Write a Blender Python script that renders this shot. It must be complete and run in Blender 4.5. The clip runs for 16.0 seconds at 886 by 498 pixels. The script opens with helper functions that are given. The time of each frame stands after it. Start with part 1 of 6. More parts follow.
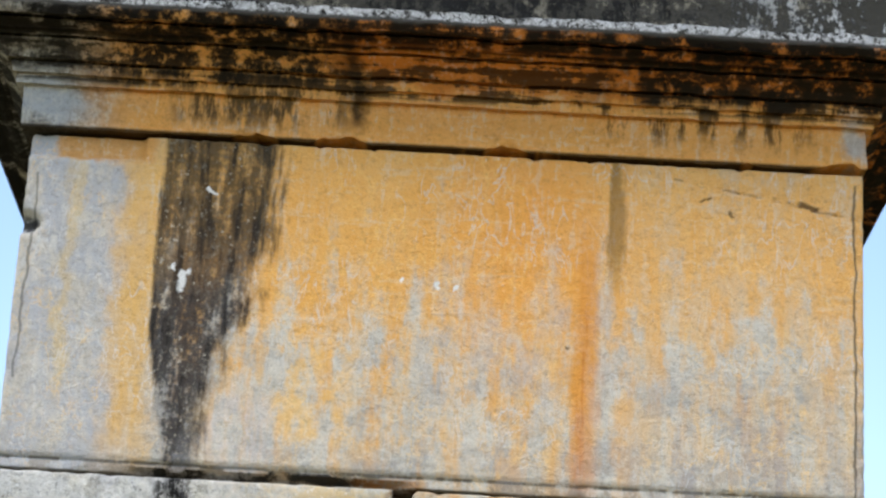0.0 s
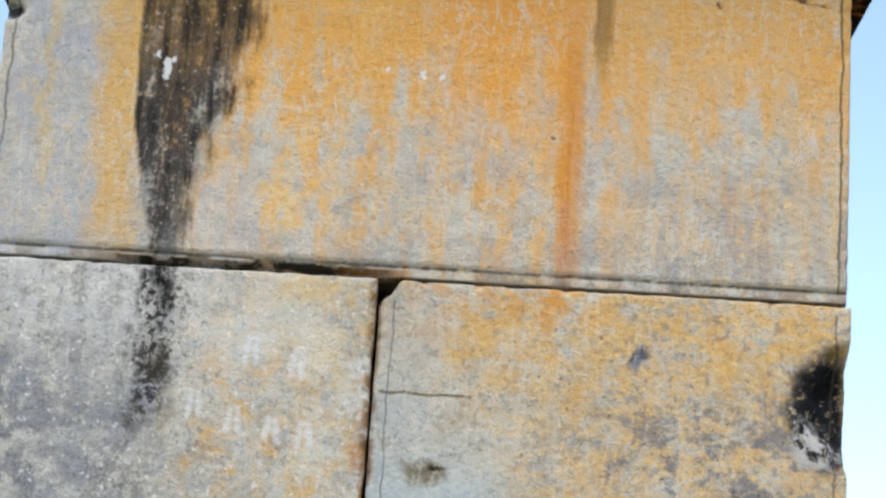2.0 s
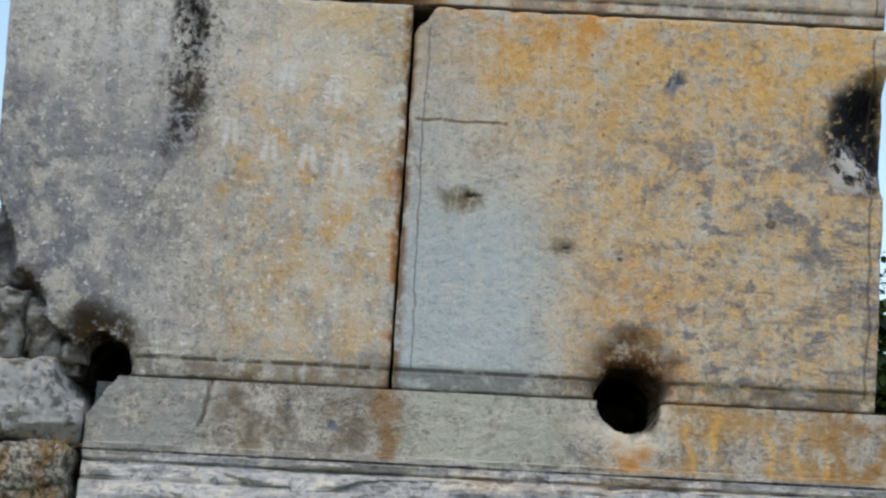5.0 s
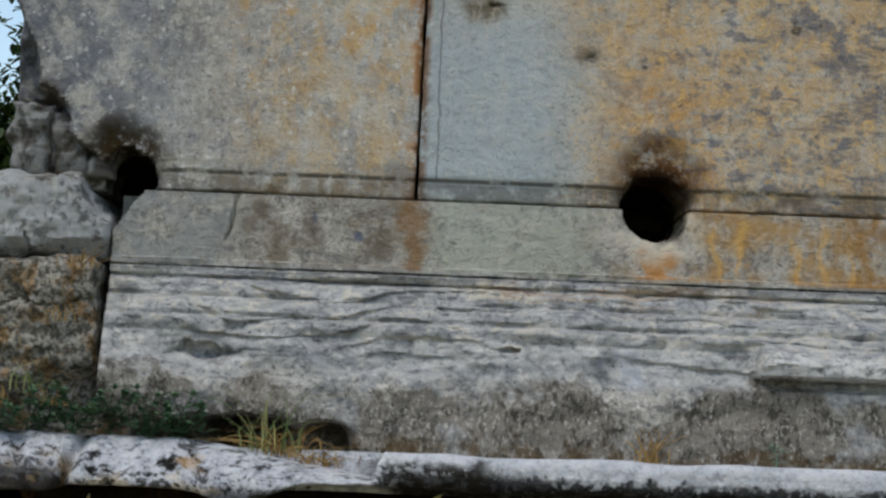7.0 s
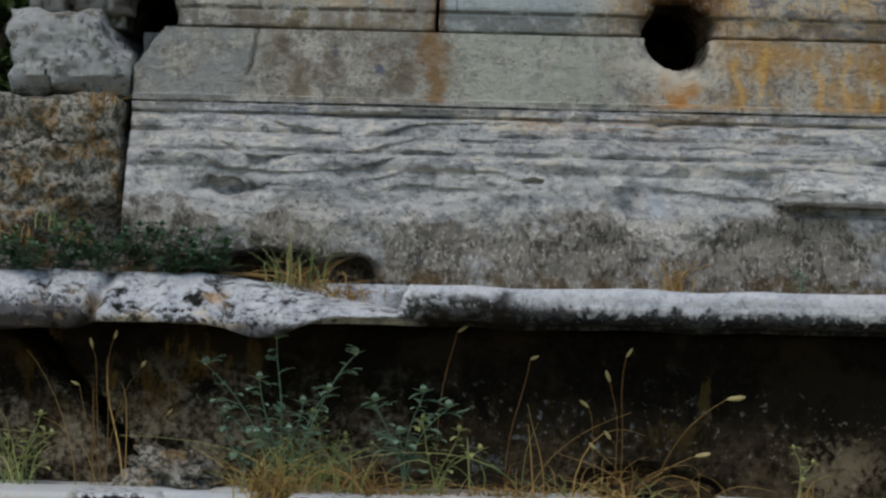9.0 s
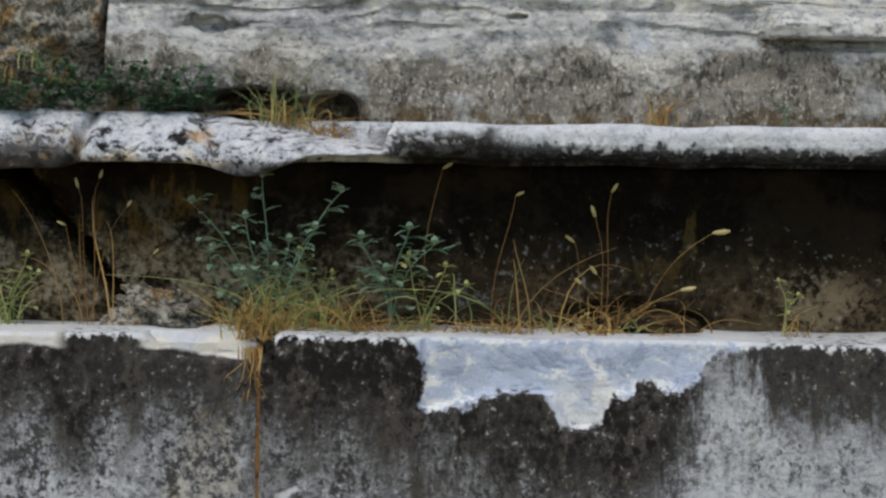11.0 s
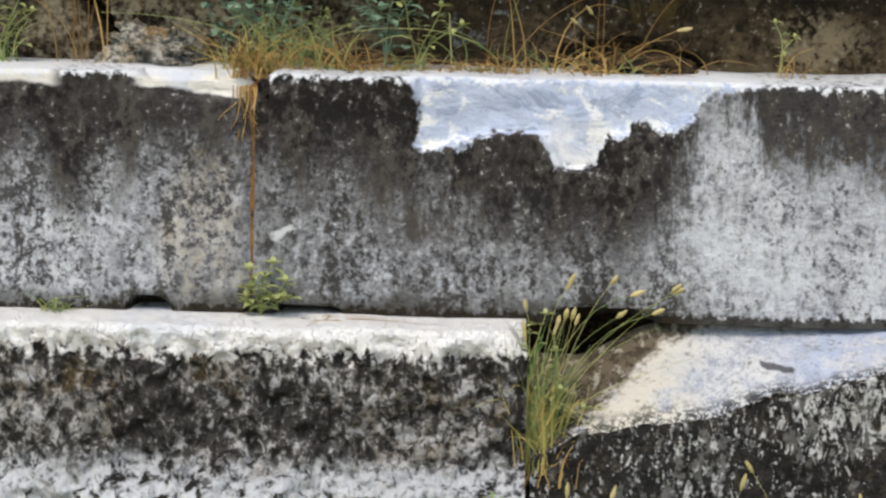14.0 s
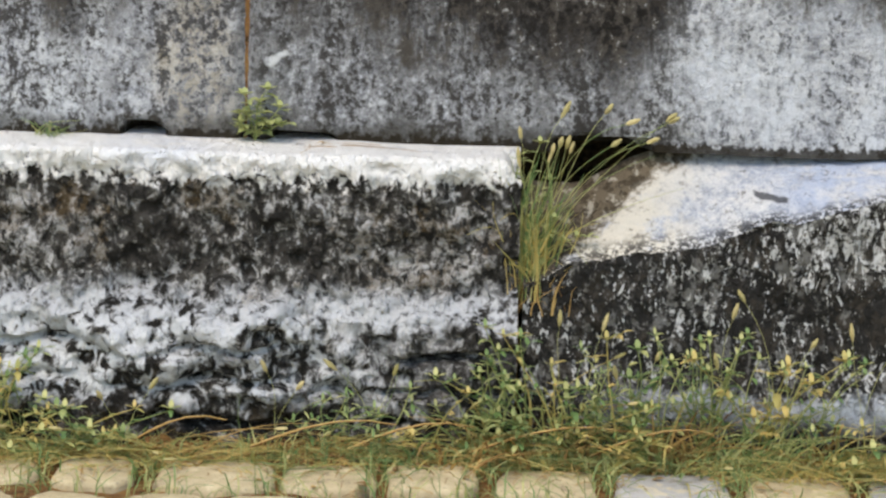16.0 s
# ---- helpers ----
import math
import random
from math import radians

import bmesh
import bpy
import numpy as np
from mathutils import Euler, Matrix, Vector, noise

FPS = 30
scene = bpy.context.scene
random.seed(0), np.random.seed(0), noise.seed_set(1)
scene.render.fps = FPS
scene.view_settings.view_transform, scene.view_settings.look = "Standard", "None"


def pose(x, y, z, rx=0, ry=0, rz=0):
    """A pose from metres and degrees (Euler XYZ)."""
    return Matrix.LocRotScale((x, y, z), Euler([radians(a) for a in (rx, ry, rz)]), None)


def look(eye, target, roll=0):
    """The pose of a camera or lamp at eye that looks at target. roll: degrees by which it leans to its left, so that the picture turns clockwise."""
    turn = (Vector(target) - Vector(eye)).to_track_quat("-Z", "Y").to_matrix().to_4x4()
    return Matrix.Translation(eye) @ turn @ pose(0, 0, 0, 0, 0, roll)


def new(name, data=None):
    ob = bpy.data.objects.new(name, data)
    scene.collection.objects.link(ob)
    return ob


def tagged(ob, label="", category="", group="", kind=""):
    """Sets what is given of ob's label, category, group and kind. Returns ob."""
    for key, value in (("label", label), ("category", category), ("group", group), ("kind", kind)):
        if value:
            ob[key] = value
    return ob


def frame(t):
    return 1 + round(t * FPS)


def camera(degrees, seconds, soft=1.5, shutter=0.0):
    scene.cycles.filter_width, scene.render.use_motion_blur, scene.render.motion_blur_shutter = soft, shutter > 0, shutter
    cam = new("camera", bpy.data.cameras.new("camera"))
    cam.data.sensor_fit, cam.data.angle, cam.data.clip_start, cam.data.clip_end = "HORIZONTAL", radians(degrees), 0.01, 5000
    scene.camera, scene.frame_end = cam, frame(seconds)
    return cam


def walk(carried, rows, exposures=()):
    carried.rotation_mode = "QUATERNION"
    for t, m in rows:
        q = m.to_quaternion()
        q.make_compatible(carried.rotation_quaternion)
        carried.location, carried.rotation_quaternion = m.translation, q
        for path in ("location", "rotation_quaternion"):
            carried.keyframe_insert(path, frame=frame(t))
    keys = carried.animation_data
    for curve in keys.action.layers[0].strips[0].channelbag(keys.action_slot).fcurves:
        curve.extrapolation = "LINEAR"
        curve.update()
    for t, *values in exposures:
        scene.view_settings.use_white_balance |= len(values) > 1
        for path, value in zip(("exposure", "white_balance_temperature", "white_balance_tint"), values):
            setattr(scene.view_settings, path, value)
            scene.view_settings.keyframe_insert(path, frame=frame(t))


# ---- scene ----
# ---------------------------------------------------------------- camera
cam = camera(19.77, 16.0, soft=2.5)
EYE = (0.0, -5.8, 1.40)
# seconds, pan, tilt, roll in degrees: the camera stands and tilts down
PATH = [
    (0.0, 0.188, 19.710, 3.083),
    (0.5, 0.332, 18.693, 3.335),
    (1.0, 0.369, 17.717, 3.385),
    (1.5, 0.527, 16.629, 3.511),
    (2.0, 0.788, 14.995, 3.265),
    (2.5, 0.757, 14.105, 3.109),
    (3.0, 0.775, 13.424, 2.961),
    (3.5, 0.749, 12.626, 2.792),
    (4.0, 0.632, 11.624, 2.717),
    (4.5, 0.424, 10.207, 2.711),
    (5.0, 0.295, 8.809, 2.962),
    (5.2, 0.335, 8.243, 3.042),
    (7.3, -0.184, 4.138, 2.211),
    (7.5, -0.246, 3.877, 2.139),
    (8.0, -0.329, 2.712, 1.731),
    (8.5, -0.443, 1.608, 1.414),
    (9.0, -0.479, 0.727, 1.443),
    (9.2, -0.489, 0.322, 1.350),
    (11.3, -0.056, -3.435, 0.909),
    (11.5, -0.112, -3.795, 1.050),
    (12.0, 0.053, -5.195, 1.109),
    (12.5, 0.057, -6.272, 1.120),
    (13.0, 0.118, -7.113, 1.136),
    (13.5, 0.094, -7.838, 1.102),
    (14.0, 0.152, -8.805, 1.258),
    (14.5, 0.224, -9.566, 1.464),
    (15.0, 0.269, -10.578, 1.637),
    (15.5, 0.303, -11.664, 1.731),
    (16.0, 0.384, -12.694, 1.780),
]


def turned(pan, tilt, roll):
    return pose(*EYE, 0, 0, -pan) @ pose(0, 0, 0, 90 + tilt, 0, 0) @ pose(0, 0, 0, 0, 0, roll)


EXPOSURES = [(0.0, 1.1, 6900, 10), (1.5, 1.05, 6900, 10), (3.0, 0.85, 6900, 10), (5.0, 0.5, 6950, 10), (7.5, 0.05, 6900, 9), (9.0, -0.05, 6900, 9), (11.5, 0.55, 7300, 10), (13.0, 0.9, 7500, 11), (14.2, 1.0, 7450, 11), (16.0, 1.0, 7350, 11)]
walk(cam, [(t, turned(a, b, c)) for t, a, b, c in PATH], EXPOSURES)

# ---------------------------------------------------------------- light
world = bpy.data.worlds.new("sky")
scene.world = world
world.use_nodes = True
wn = world.node_tree
sky = wn.nodes.new("ShaderNodeTexSky")
sky.sky_type = "NISHITA"
sky.sun_disc = False
sky.sun_elevation = radians(58)
sky.sun_rotation = radians(205)
sky.air_density, sky.dust_density, sky.ozone_density = 1.0, 0.4, 1.6
wn.nodes["Background"].inputs["Strength"].default_value = 0.15
wn.links.new(sky.outputs[0], wn.nodes["Background"].inputs["Color"])
sun = new("sun", bpy.data.lights.new("sun", "SUN"))
sun.data.energy, sun.data.angle, sun.data.color = 1.5, radians(35), (1.0, 0.97, 0.93)
sun.matrix_world = look((-3.0, -6.0, 11.0), (0, 0, 0))


# ---------------------------------------------------------------- node arithmetic
class V:
    """A value in a material's node tree, with plain arithmetic."""

    def __init__(self, m, s):
        self.m, self.s = m, s

    def op(self, kind, *others, clamp=False):
        n = self.m.tree.nodes.new("ShaderNodeMath")
        n.operation, n.use_clamp = kind, clamp
        for i, o in enumerate((self, *others)):
            if isinstance(o, V):
                self.m.tree.links.new(o.s, n.inputs[i])
            else:
                n.inputs[i].default_value = o
        return V(self.m, n.outputs[0])

    def __add__(self, o): return self.op("ADD", o)
    def __sub__(self, o): return self.op("SUBTRACT", o)
    def __mul__(self, o): return self.op("MULTIPLY", o)
    def __rmul__(self, o): return self.op("MULTIPLY", o)
    def __radd__(self, o): return self.op("ADD", o)
    def __neg__(self): return self.op("MULTIPLY", -1.0)
    def top(self, o): return self.op("MAXIMUM", o)
    def low(self, o): return self.op("MINIMUM", o)
    def inv(self): return (self * -1.0).op("ADD", 1.0, clamp=True)

    def step(self, a, b):
        """0 at a, 1 at b, smooth between."""
        n = self.m.tree.nodes.new("ShaderNodeMapRange")
        n.interpolation_type = "SMOOTHSTEP"
        self.m.tree.links.new(self.s, n.inputs[0])
        lo, hi, o0, o1 = (a, b, 0.0, 1.0) if a < b else (b, a, 1.0, 0.0)
        for i, v in ((1, lo), (2, hi), (3, o0), (4, o1)):
            n.inputs[i].default_value = v
        return V(self.m, n.outputs[0])


class Mat:
    def __init__(self, name, warp=1.0):
        self.mat = bpy.data.materials.new(name)
        self.mat.use_nodes = True
        self.tree = self.mat.node_tree
        self.bsdf = self.tree.nodes["Principled BSDF"]
        g = self.tree.nodes.new("ShaderNodeTexCoord")
        self.pos = g.outputs["Object"]
        sep = self.tree.nodes.new("ShaderNodeSeparateXYZ")
        self.tree.links.new(self.pos, sep.inputs[0])
        self.x0, self.y0, self.z0 = (V(self, sep.outputs[i]) for i in range(3))
        self.col = None
        self.bumps = []
        a, b = self.noise(9, 6, seed=1.3), self.noise(9, 6, seed=7.7)
        # the place, pushed about by noise, for ragged outlines
        self.x = self.x0 + (a - 0.5) * (0.14 * warp)
        self.z = self.z0 + (b - 0.5) * (0.14 * warp)

    def noise(self, scale, detail=4, rough=0.6, seed=0.0, stretch=(1, 1, 1), bent=0.0):
        mp = self.tree.nodes.new("ShaderNodeMapping")
        mp.inputs["Location"].default_value = (seed, seed * 1.7, seed * 0.6)
        mp.inputs["Scale"].default_value = stretch
        self.tree.links.new(self.pos, mp.inputs[0])
        n = self.tree.nodes.new("ShaderNodeTexNoise")
        n.inputs["Scale"].default_value, n.inputs["Detail"].default_value, n.inputs["Roughness"].default_value = scale, detail, rough
        n.inputs["Distortion"].default_value = bent
        self.tree.links.new(mp.outputs[0], n.inputs["Vector"])
        return V(self, n.outputs[0])

    def cells(self, scale, seed=0.0, stretch=(1, 1, 1)):
        mp = self.tree.nodes.new("ShaderNodeMapping")
        mp.inputs["Location"].default_value = (seed, seed * 1.7, seed * 0.6)
        mp.inputs["Scale"].default_value = stretch
        self.tree.links.new(self.pos, mp.inputs[0])
        n = self.tree.nodes.new("ShaderNodeTexVoronoi")
        n.inputs["Scale"].default_value = scale
        self.tree.links.new(mp.outputs[0], n.inputs["Vector"])
        return V(self, n.outputs["Distance"])

    def colour(self, c):
        n = self.tree.nodes.new("ShaderNodeRGB")
        n.outputs[0].default_value = (*c, 1)
        self.col = n.outputs[0]

    def over(self, c, mask):
        """Lays colour c over what is there, where mask is 1."""
        n = self.tree.nodes.new("ShaderNodeMix")
        n.data_type, n.clamp_factor = "RGBA", True
        self.tree.links.new(mask.s, n.inputs[0])
        self.tree.links.new(self.col, n.inputs[6])
        n.inputs[7].default_value = (*c, 1)
        self.col = n.outputs[2]
        return self

    def rect(self, x0, x1, z0, z1, s=0.03, sz=None):
        sz = sz or s
        return self.x.step(x0 - s, x0 + s) * self.x.step(x1 + s, x1 - s) * self.z.step(z0 - sz, z0 + sz) * self.z.step(z1 + sz, z1 - sz)

    def spot(self, cx, cz, rx, rz, s=0.3):
        dx, dz = (self.x - cx) * (1 / rx), (self.z - cz) * (1 / rz)
        return (dx * dx + dz * dz).step(1 + s * 2, max(0.0, 1 - s * 2))

    def bar(self, xa, za, xb, zb, w, s=0.5):
        """A line from a to b of half width w, little bent."""
        l = math.hypot(xb - xa, zb - za)
        ux, uz = (xb - xa) / l, (zb - za) / l
        px, pz = self.x0 * 0.75 + self.x * 0.25 - xa, self.z0 * 0.75 + self.z * 0.25 - za
        along, off = px * ux + pz * uz, px * -uz + pz * ux
        return off.op("ABSOLUTE").step(w * (1 + s), w * (1 - s)) * along.step(-w, w) * along.step(l + w, l - w)

    def bump(self, v, height):
        self.bumps.append((v, height))

    def done(self, rough=0.9, spec=0.08):
        self.tree.links.new(self.col, self.bsdf.inputs["Base Color"])
        self.bsdf.inputs["Roughness"].default_value = rough
        self.bsdf.inputs["Specular IOR Level"].default_value = spec
        last = None
        for v, h in self.bumps:
            n = self.tree.nodes.new("ShaderNodeBump")
            n.inputs["Distance"].default_value = h
            self.tree.links.new(v.s, n.inputs["Height"])
            if last:
                self.tree.links.new(last, n.inputs["Normal"])
            last = n.outputs[0]
        if last:
            self.tree.links.new(last, self.bsdf.inputs["Normal"])
        return self.mat


def rgb(r, g, b):
    """Linear colour from 0..255 screen values."""
    return tuple(((v / 255 + 0.055) / 1.055) ** 2.4 if v > 10 else v / 3294.6 for v in (r, g, b))


# ---------------------------------------------------------------- geometry helpers
def vnoise(x, y, seed=0):
    """Smooth value noise on arrays, -1..1."""
    xi, yi = np.floor(x).astype(np.int64), np.floor(y).astype(np.int64)
    fx, fy = x - xi, y - yi
    fx, fy = fx * fx * (3 - 2 * fx), fy * fy * (3 - 2 * fy)

    def h(a, b):
        n = (a * 374761393 + b * 668265263 + seed * 144665) & 0x7FFFFFFF
        n = ((n ^ (n >> 13)) * 1274126177) & 0x7FFFFFFF
        return ((n ^ (n >> 16)) & 0xFFFF) / 32767.5 - 1

    return (h(xi, yi) * (1 - fx) + h(xi + 1, yi) * fx) * (1 - fy) + (h(xi, yi + 1) * (1 - fx) + h(xi + 1, yi + 1) * fx) * fy


def fbm(x, y, scale, octaves=4, seed=0):
    s, a = np.zeros_like(x, dtype=float), 0.5
    for k in range(octaves):
        s += a * vnoise(x * scale * 2 ** k + 31.7 * k, y * scale * 2 ** k + 17.3 * k, seed + k)
        a *= 0.5
    return s


def sstep(a, b, v):
    t = np.clip((v - a) / (b - a), 0, 1)
    return t * t * (3 - 2 * t)


def make(name, verts, faces, material, parent=None, label="", sharp=50, smooth=True):
    me = bpy.data.meshes.new(name)
    me.from_pydata([tuple(v) for v in verts], [], [tuple(f) for f in faces])
    me.update()
    if smooth:
        me.polygons.foreach_set("use_smooth", [True] * len(me.polygons))
        me.set_sharp_from_angle(angle=radians(sharp))
    if material:
        me.materials.append(material)
    ob = new(name, me)
    if parent:
        ob.parent = parent
    if label:
        ob["label"] = label
    return ob


def part(name, bm, material, parent, label=""):
    me = bpy.data.meshes.new(name)
    bm.to_mesh(me)
    bm.free()
    me.materials.append(material)
    ob = new(name, me)
    ob.parent = parent
    if label:
        ob["label"] = label
    return ob


def grid_faces(nu, nv, base=0, flip=False):
    f = []
    for i in range(nu - 1):
        for j in range(nv - 1):
            a = base + i * nv + j
            q = (a, a + nv, a + nv + 1, a + 1)
            f.append(q[::-1] if flip else q)
    return f


def block(name, x0, x1, z0, z1, y, depth, material, parent, res=0.009, dent=None, edges=0.004, ragged=0.003, rough=0.0012, seed=0, label="", warp=None):
    """A dressed stone: a dense front face with worn edges, closed by sides and a back. dent(x, z): metres into the stone.
    warp(x, z): moves the face's outline."""
    nu, nv = max(3, int((x1 - x0) / res)), max(3, int((z1 - z0) / res))
    # finer rows at the edges, where the arris rounds off
    def line(a, b, n):
        t = np.linspace(a + edges * 2, b - edges * 2, n)
        return np.concatenate([[a, a + edges * 0.4, a + edges], t, [b - edges, b - edges * 0.4, b]])
    us, vs = line(x0, x1, nu), line(z0, z1, nv)
    X, Z = np.meshgrid(us, vs, indexing="ij")
    d = np.minimum(np.minimum(X - x0, x1 - X), np.minimum(Z - z0, z1 - Z))
    inn = np.clip(1 - d / edges, 0, 1)
    dep = edges * (1 - np.sqrt(1 - 0.98 * inn ** 2)) + rough * fbm(X, Z, 40, 4, seed) + rough * 2.0 * fbm(X, Z, 5, 3, seed + 5)
    # outline
    wx = ragged * fbm(Z * 1.0, X * 0.2, 22, 4, seed + 11)
    wz = ragged * fbm(X * 1.0, Z * 0.2, 22, 4, seed + 13)
    ex = np.clip(1 - np.minimum(X - x0, x1 - X) / 0.03, 0, 1)
    ez = np.clip(1 - np.minimum(Z - z0, z1 - Z) / 0.03, 0, 1)
    X2, Z2 = X + wx * ex, Z + wz * ez
    # worn, chipped arrises
    chip = np.clip(fbm(X, Z, 30, 3, seed + 21) - 0.12, 0, 1) * np.clip(1 - d / 0.02, 0, 1)
    dep = dep + chip * 0.03
    if dent:
        dep = dep + dent(X, Z)
    if warp:
        X2, Z2 = warp(X2, Z2)
    nu, nv = X.shape
    verts = np.stack([X2, y + dep, Z2], -1).reshape(-1, 3)
    faces = grid_faces(nu, nv)
    ring = [i * nv for i in range(nu)] + [(nu - 1) * nv + j for j in range(1, nv)] + [i * nv + nv - 1 for i in range(nu - 2, -1, -1)] + [j for j in range(nv - 2, 0, -1)]
    n = len(verts)
    back = verts[ring].copy()
    back[:, 1] = y + depth
    verts = np.concatenate([verts, back])
    m = len(ring)
    for k in range(m):
        k2 = (k + 1) % m
        faces.append((ring[k2], ring[k], n + k, n + k2))
    faces.append(tuple(n + k for k in range(m)))
    return make(name, verts, faces, material, parent, label)


def resample(pts, step):
    out = [pts[0]]
    for a, b in zip(pts, pts[1:]):
        n = max(1, int(math.hypot(b[0] - a[0], b[1] - a[1]) / step))
        out += [(a[0] + (b[0] - a[0]) * k / n, a[1] + (b[1] - a[1]) * k / n) for k in range(1, n + 1)]
    return np.array(out)


def moulding(name, profile, x0, x1, y, back, material, parent, step=0.006, res=0.01, wear=None, returns=True, label=""):
    """A moulded course: profile of (out, z) run along the front and, mitred, round both ends.
    wear(x, out, z): change of out and of z along the front."""
    pr = resample(profile, step)
    xs = np.linspace(x0, x1, int((x1 - x0) / res))
    O, Xs = pr[:, 0], xs
    rows = []
    k = len(pr)
    def front(x, t):
        X = np.full(k, x)
        o, z = pr[:, 0].copy(), pr[:, 1].copy()
        if wear:
            do, dz = wear(X, o, z)
            o, z = o + do, z + dz
        s = (-1 if t == 0 else 1 if t == 1 else 0) if returns else 0
        return np.stack([X + s * o, y - o, z], -1)
    if returns:
        f = front(x0, 0.0)
        f[:, 1] = back
        rows.append(f)
    for i, x in enumerate(xs):
        t = i / (len(xs) - 1)
        rows.append(front(x, t))
    if returns:
        f = front(x1, 1.0)
        f[:, 1] = back
        rows.append(f)
    V3 = np.array(rows)
    nu, nv = V3.shape[:2]
    faces = grid_faces(nu, nv)
    verts = V3.reshape(-1, 3)
    n = len(verts)
    # caps: bottom and top strips back to the core
    extra = []
    for j, flip in ((0, False), (nv - 1, True)):
        st = n + len(extra)
        for i in range(nu):
            p = verts[i * nv + j].copy()
            p[1] = back
            extra.append(p)
        for i in range(nu - 1):
            q = (i * nv + j, st + i, st + i + 1, (i + 1) * nv + j)
            faces.append(q[::-1] if flip else q)
    if not returns:
        for i, flip in ((0, False), (nu - 1, True)):
            ring = [i * nv + j for j in range(nv)]
            b0, b1 = n + (0 if i == 0 else nu - 1), n + nu + (0 if i == 0 else nu - 1)
            f = ring + [b1, b0]
            faces.append(tuple(f if not flip else f[::-1]))
    verts = np.concatenate([verts, np.array(extra)])
    return make(name, verts, faces, material, parent, label, sharp=40)


# ---------------------------------------------------------------- materials
GREY, PALE, OCHRE, SOOT, BLACK, WHITE, BROWN = (
    rgb(152, 150, 150), rgb(198, 194, 186), rgb(224, 166, 90), rgb(62, 54, 42), rgb(26, 25, 24), rgb(222, 220, 216), rgb(92, 66, 34))


def stone(m, base=GREY, light=PALE, dark=rgb(92, 92, 96), grain=1.0):
    """Weathered marble: mottled grey, pale crust, dark pits, tool marks and fine relief."""
    m.colour(base)
    big, mid, small, fine = m.noise(4.5, 5, 0.65, 3.1), m.noise(20, 6, 0.7, 5.9), m.noise(62, 5, 0.75, 8.2), m.noise(190, 3, 0.7, 2.2)
    up, across = m.noise(60, 4, 0.6, 12.2, (1, 1, 0.13)), m.noise(60, 4, 0.6, 14.2, (0.13, 1, 1))
    m.over(light, (big * 0.5 + mid * 0.6).step(0.5, 0.64) * 0.6)
    m.over(dark, (mid * 0.7 + big * 0.3).step(0.49, 0.4) * 0.45 * grain)
    m.over(light, small.step(0.52, 0.62) * 0.55 * grain)
    m.over(dark, small.step(0.47, 0.39) * 0.6 * grain)
    m.over(light, (up * 0.5 + across * 0.5).step(0.53, 0.6) * 0.3 * grain)
    m.over(dark, fine.step(0.44, 0.34) * 0.6 * grain)
    m.over(tuple(min(0.8, v * 1.3) for v in light), fine.step(0.58, 0.68) * 0.5 * grain)
    m.bump(mid, 0.008)
    m.bump(small, 0.005)
    m.bump(fine, 0.002)
    m.small, m.fine, m.up, m.across = small, fine, up, across
    return m


def marks(m, strength=0.5):
    """Pale tool marks and pitting that show through the stains."""
    m.over(rgb(206, 198, 182), (m.up * 0.6 + m.small * 0.45).step(0.555, 0.63) * strength)
    m.over(rgb(206, 196, 176), (m.across * 0.6 + m.small * 0.45).step(0.57, 0.64) * strength * 0.8)
    m.over(rgb(96, 84, 66), m.small.step(0.45, 0.36) * strength * 0.7)
    m.over(rgb(92, 82, 66), m.fine.step(0.42, 0.33) * strength * 0.8)


def veins(m, scale, seed, stretch=(1, 1, 0.55), wide=0.02):
    """Thin wandering lines, as dried lime and lichen leave them."""
    return (m.noise(scale, 3, 0.55, seed, stretch, 0.6) - 0.5).op("ABSOLUTE").step(wide, wide * 0.2)


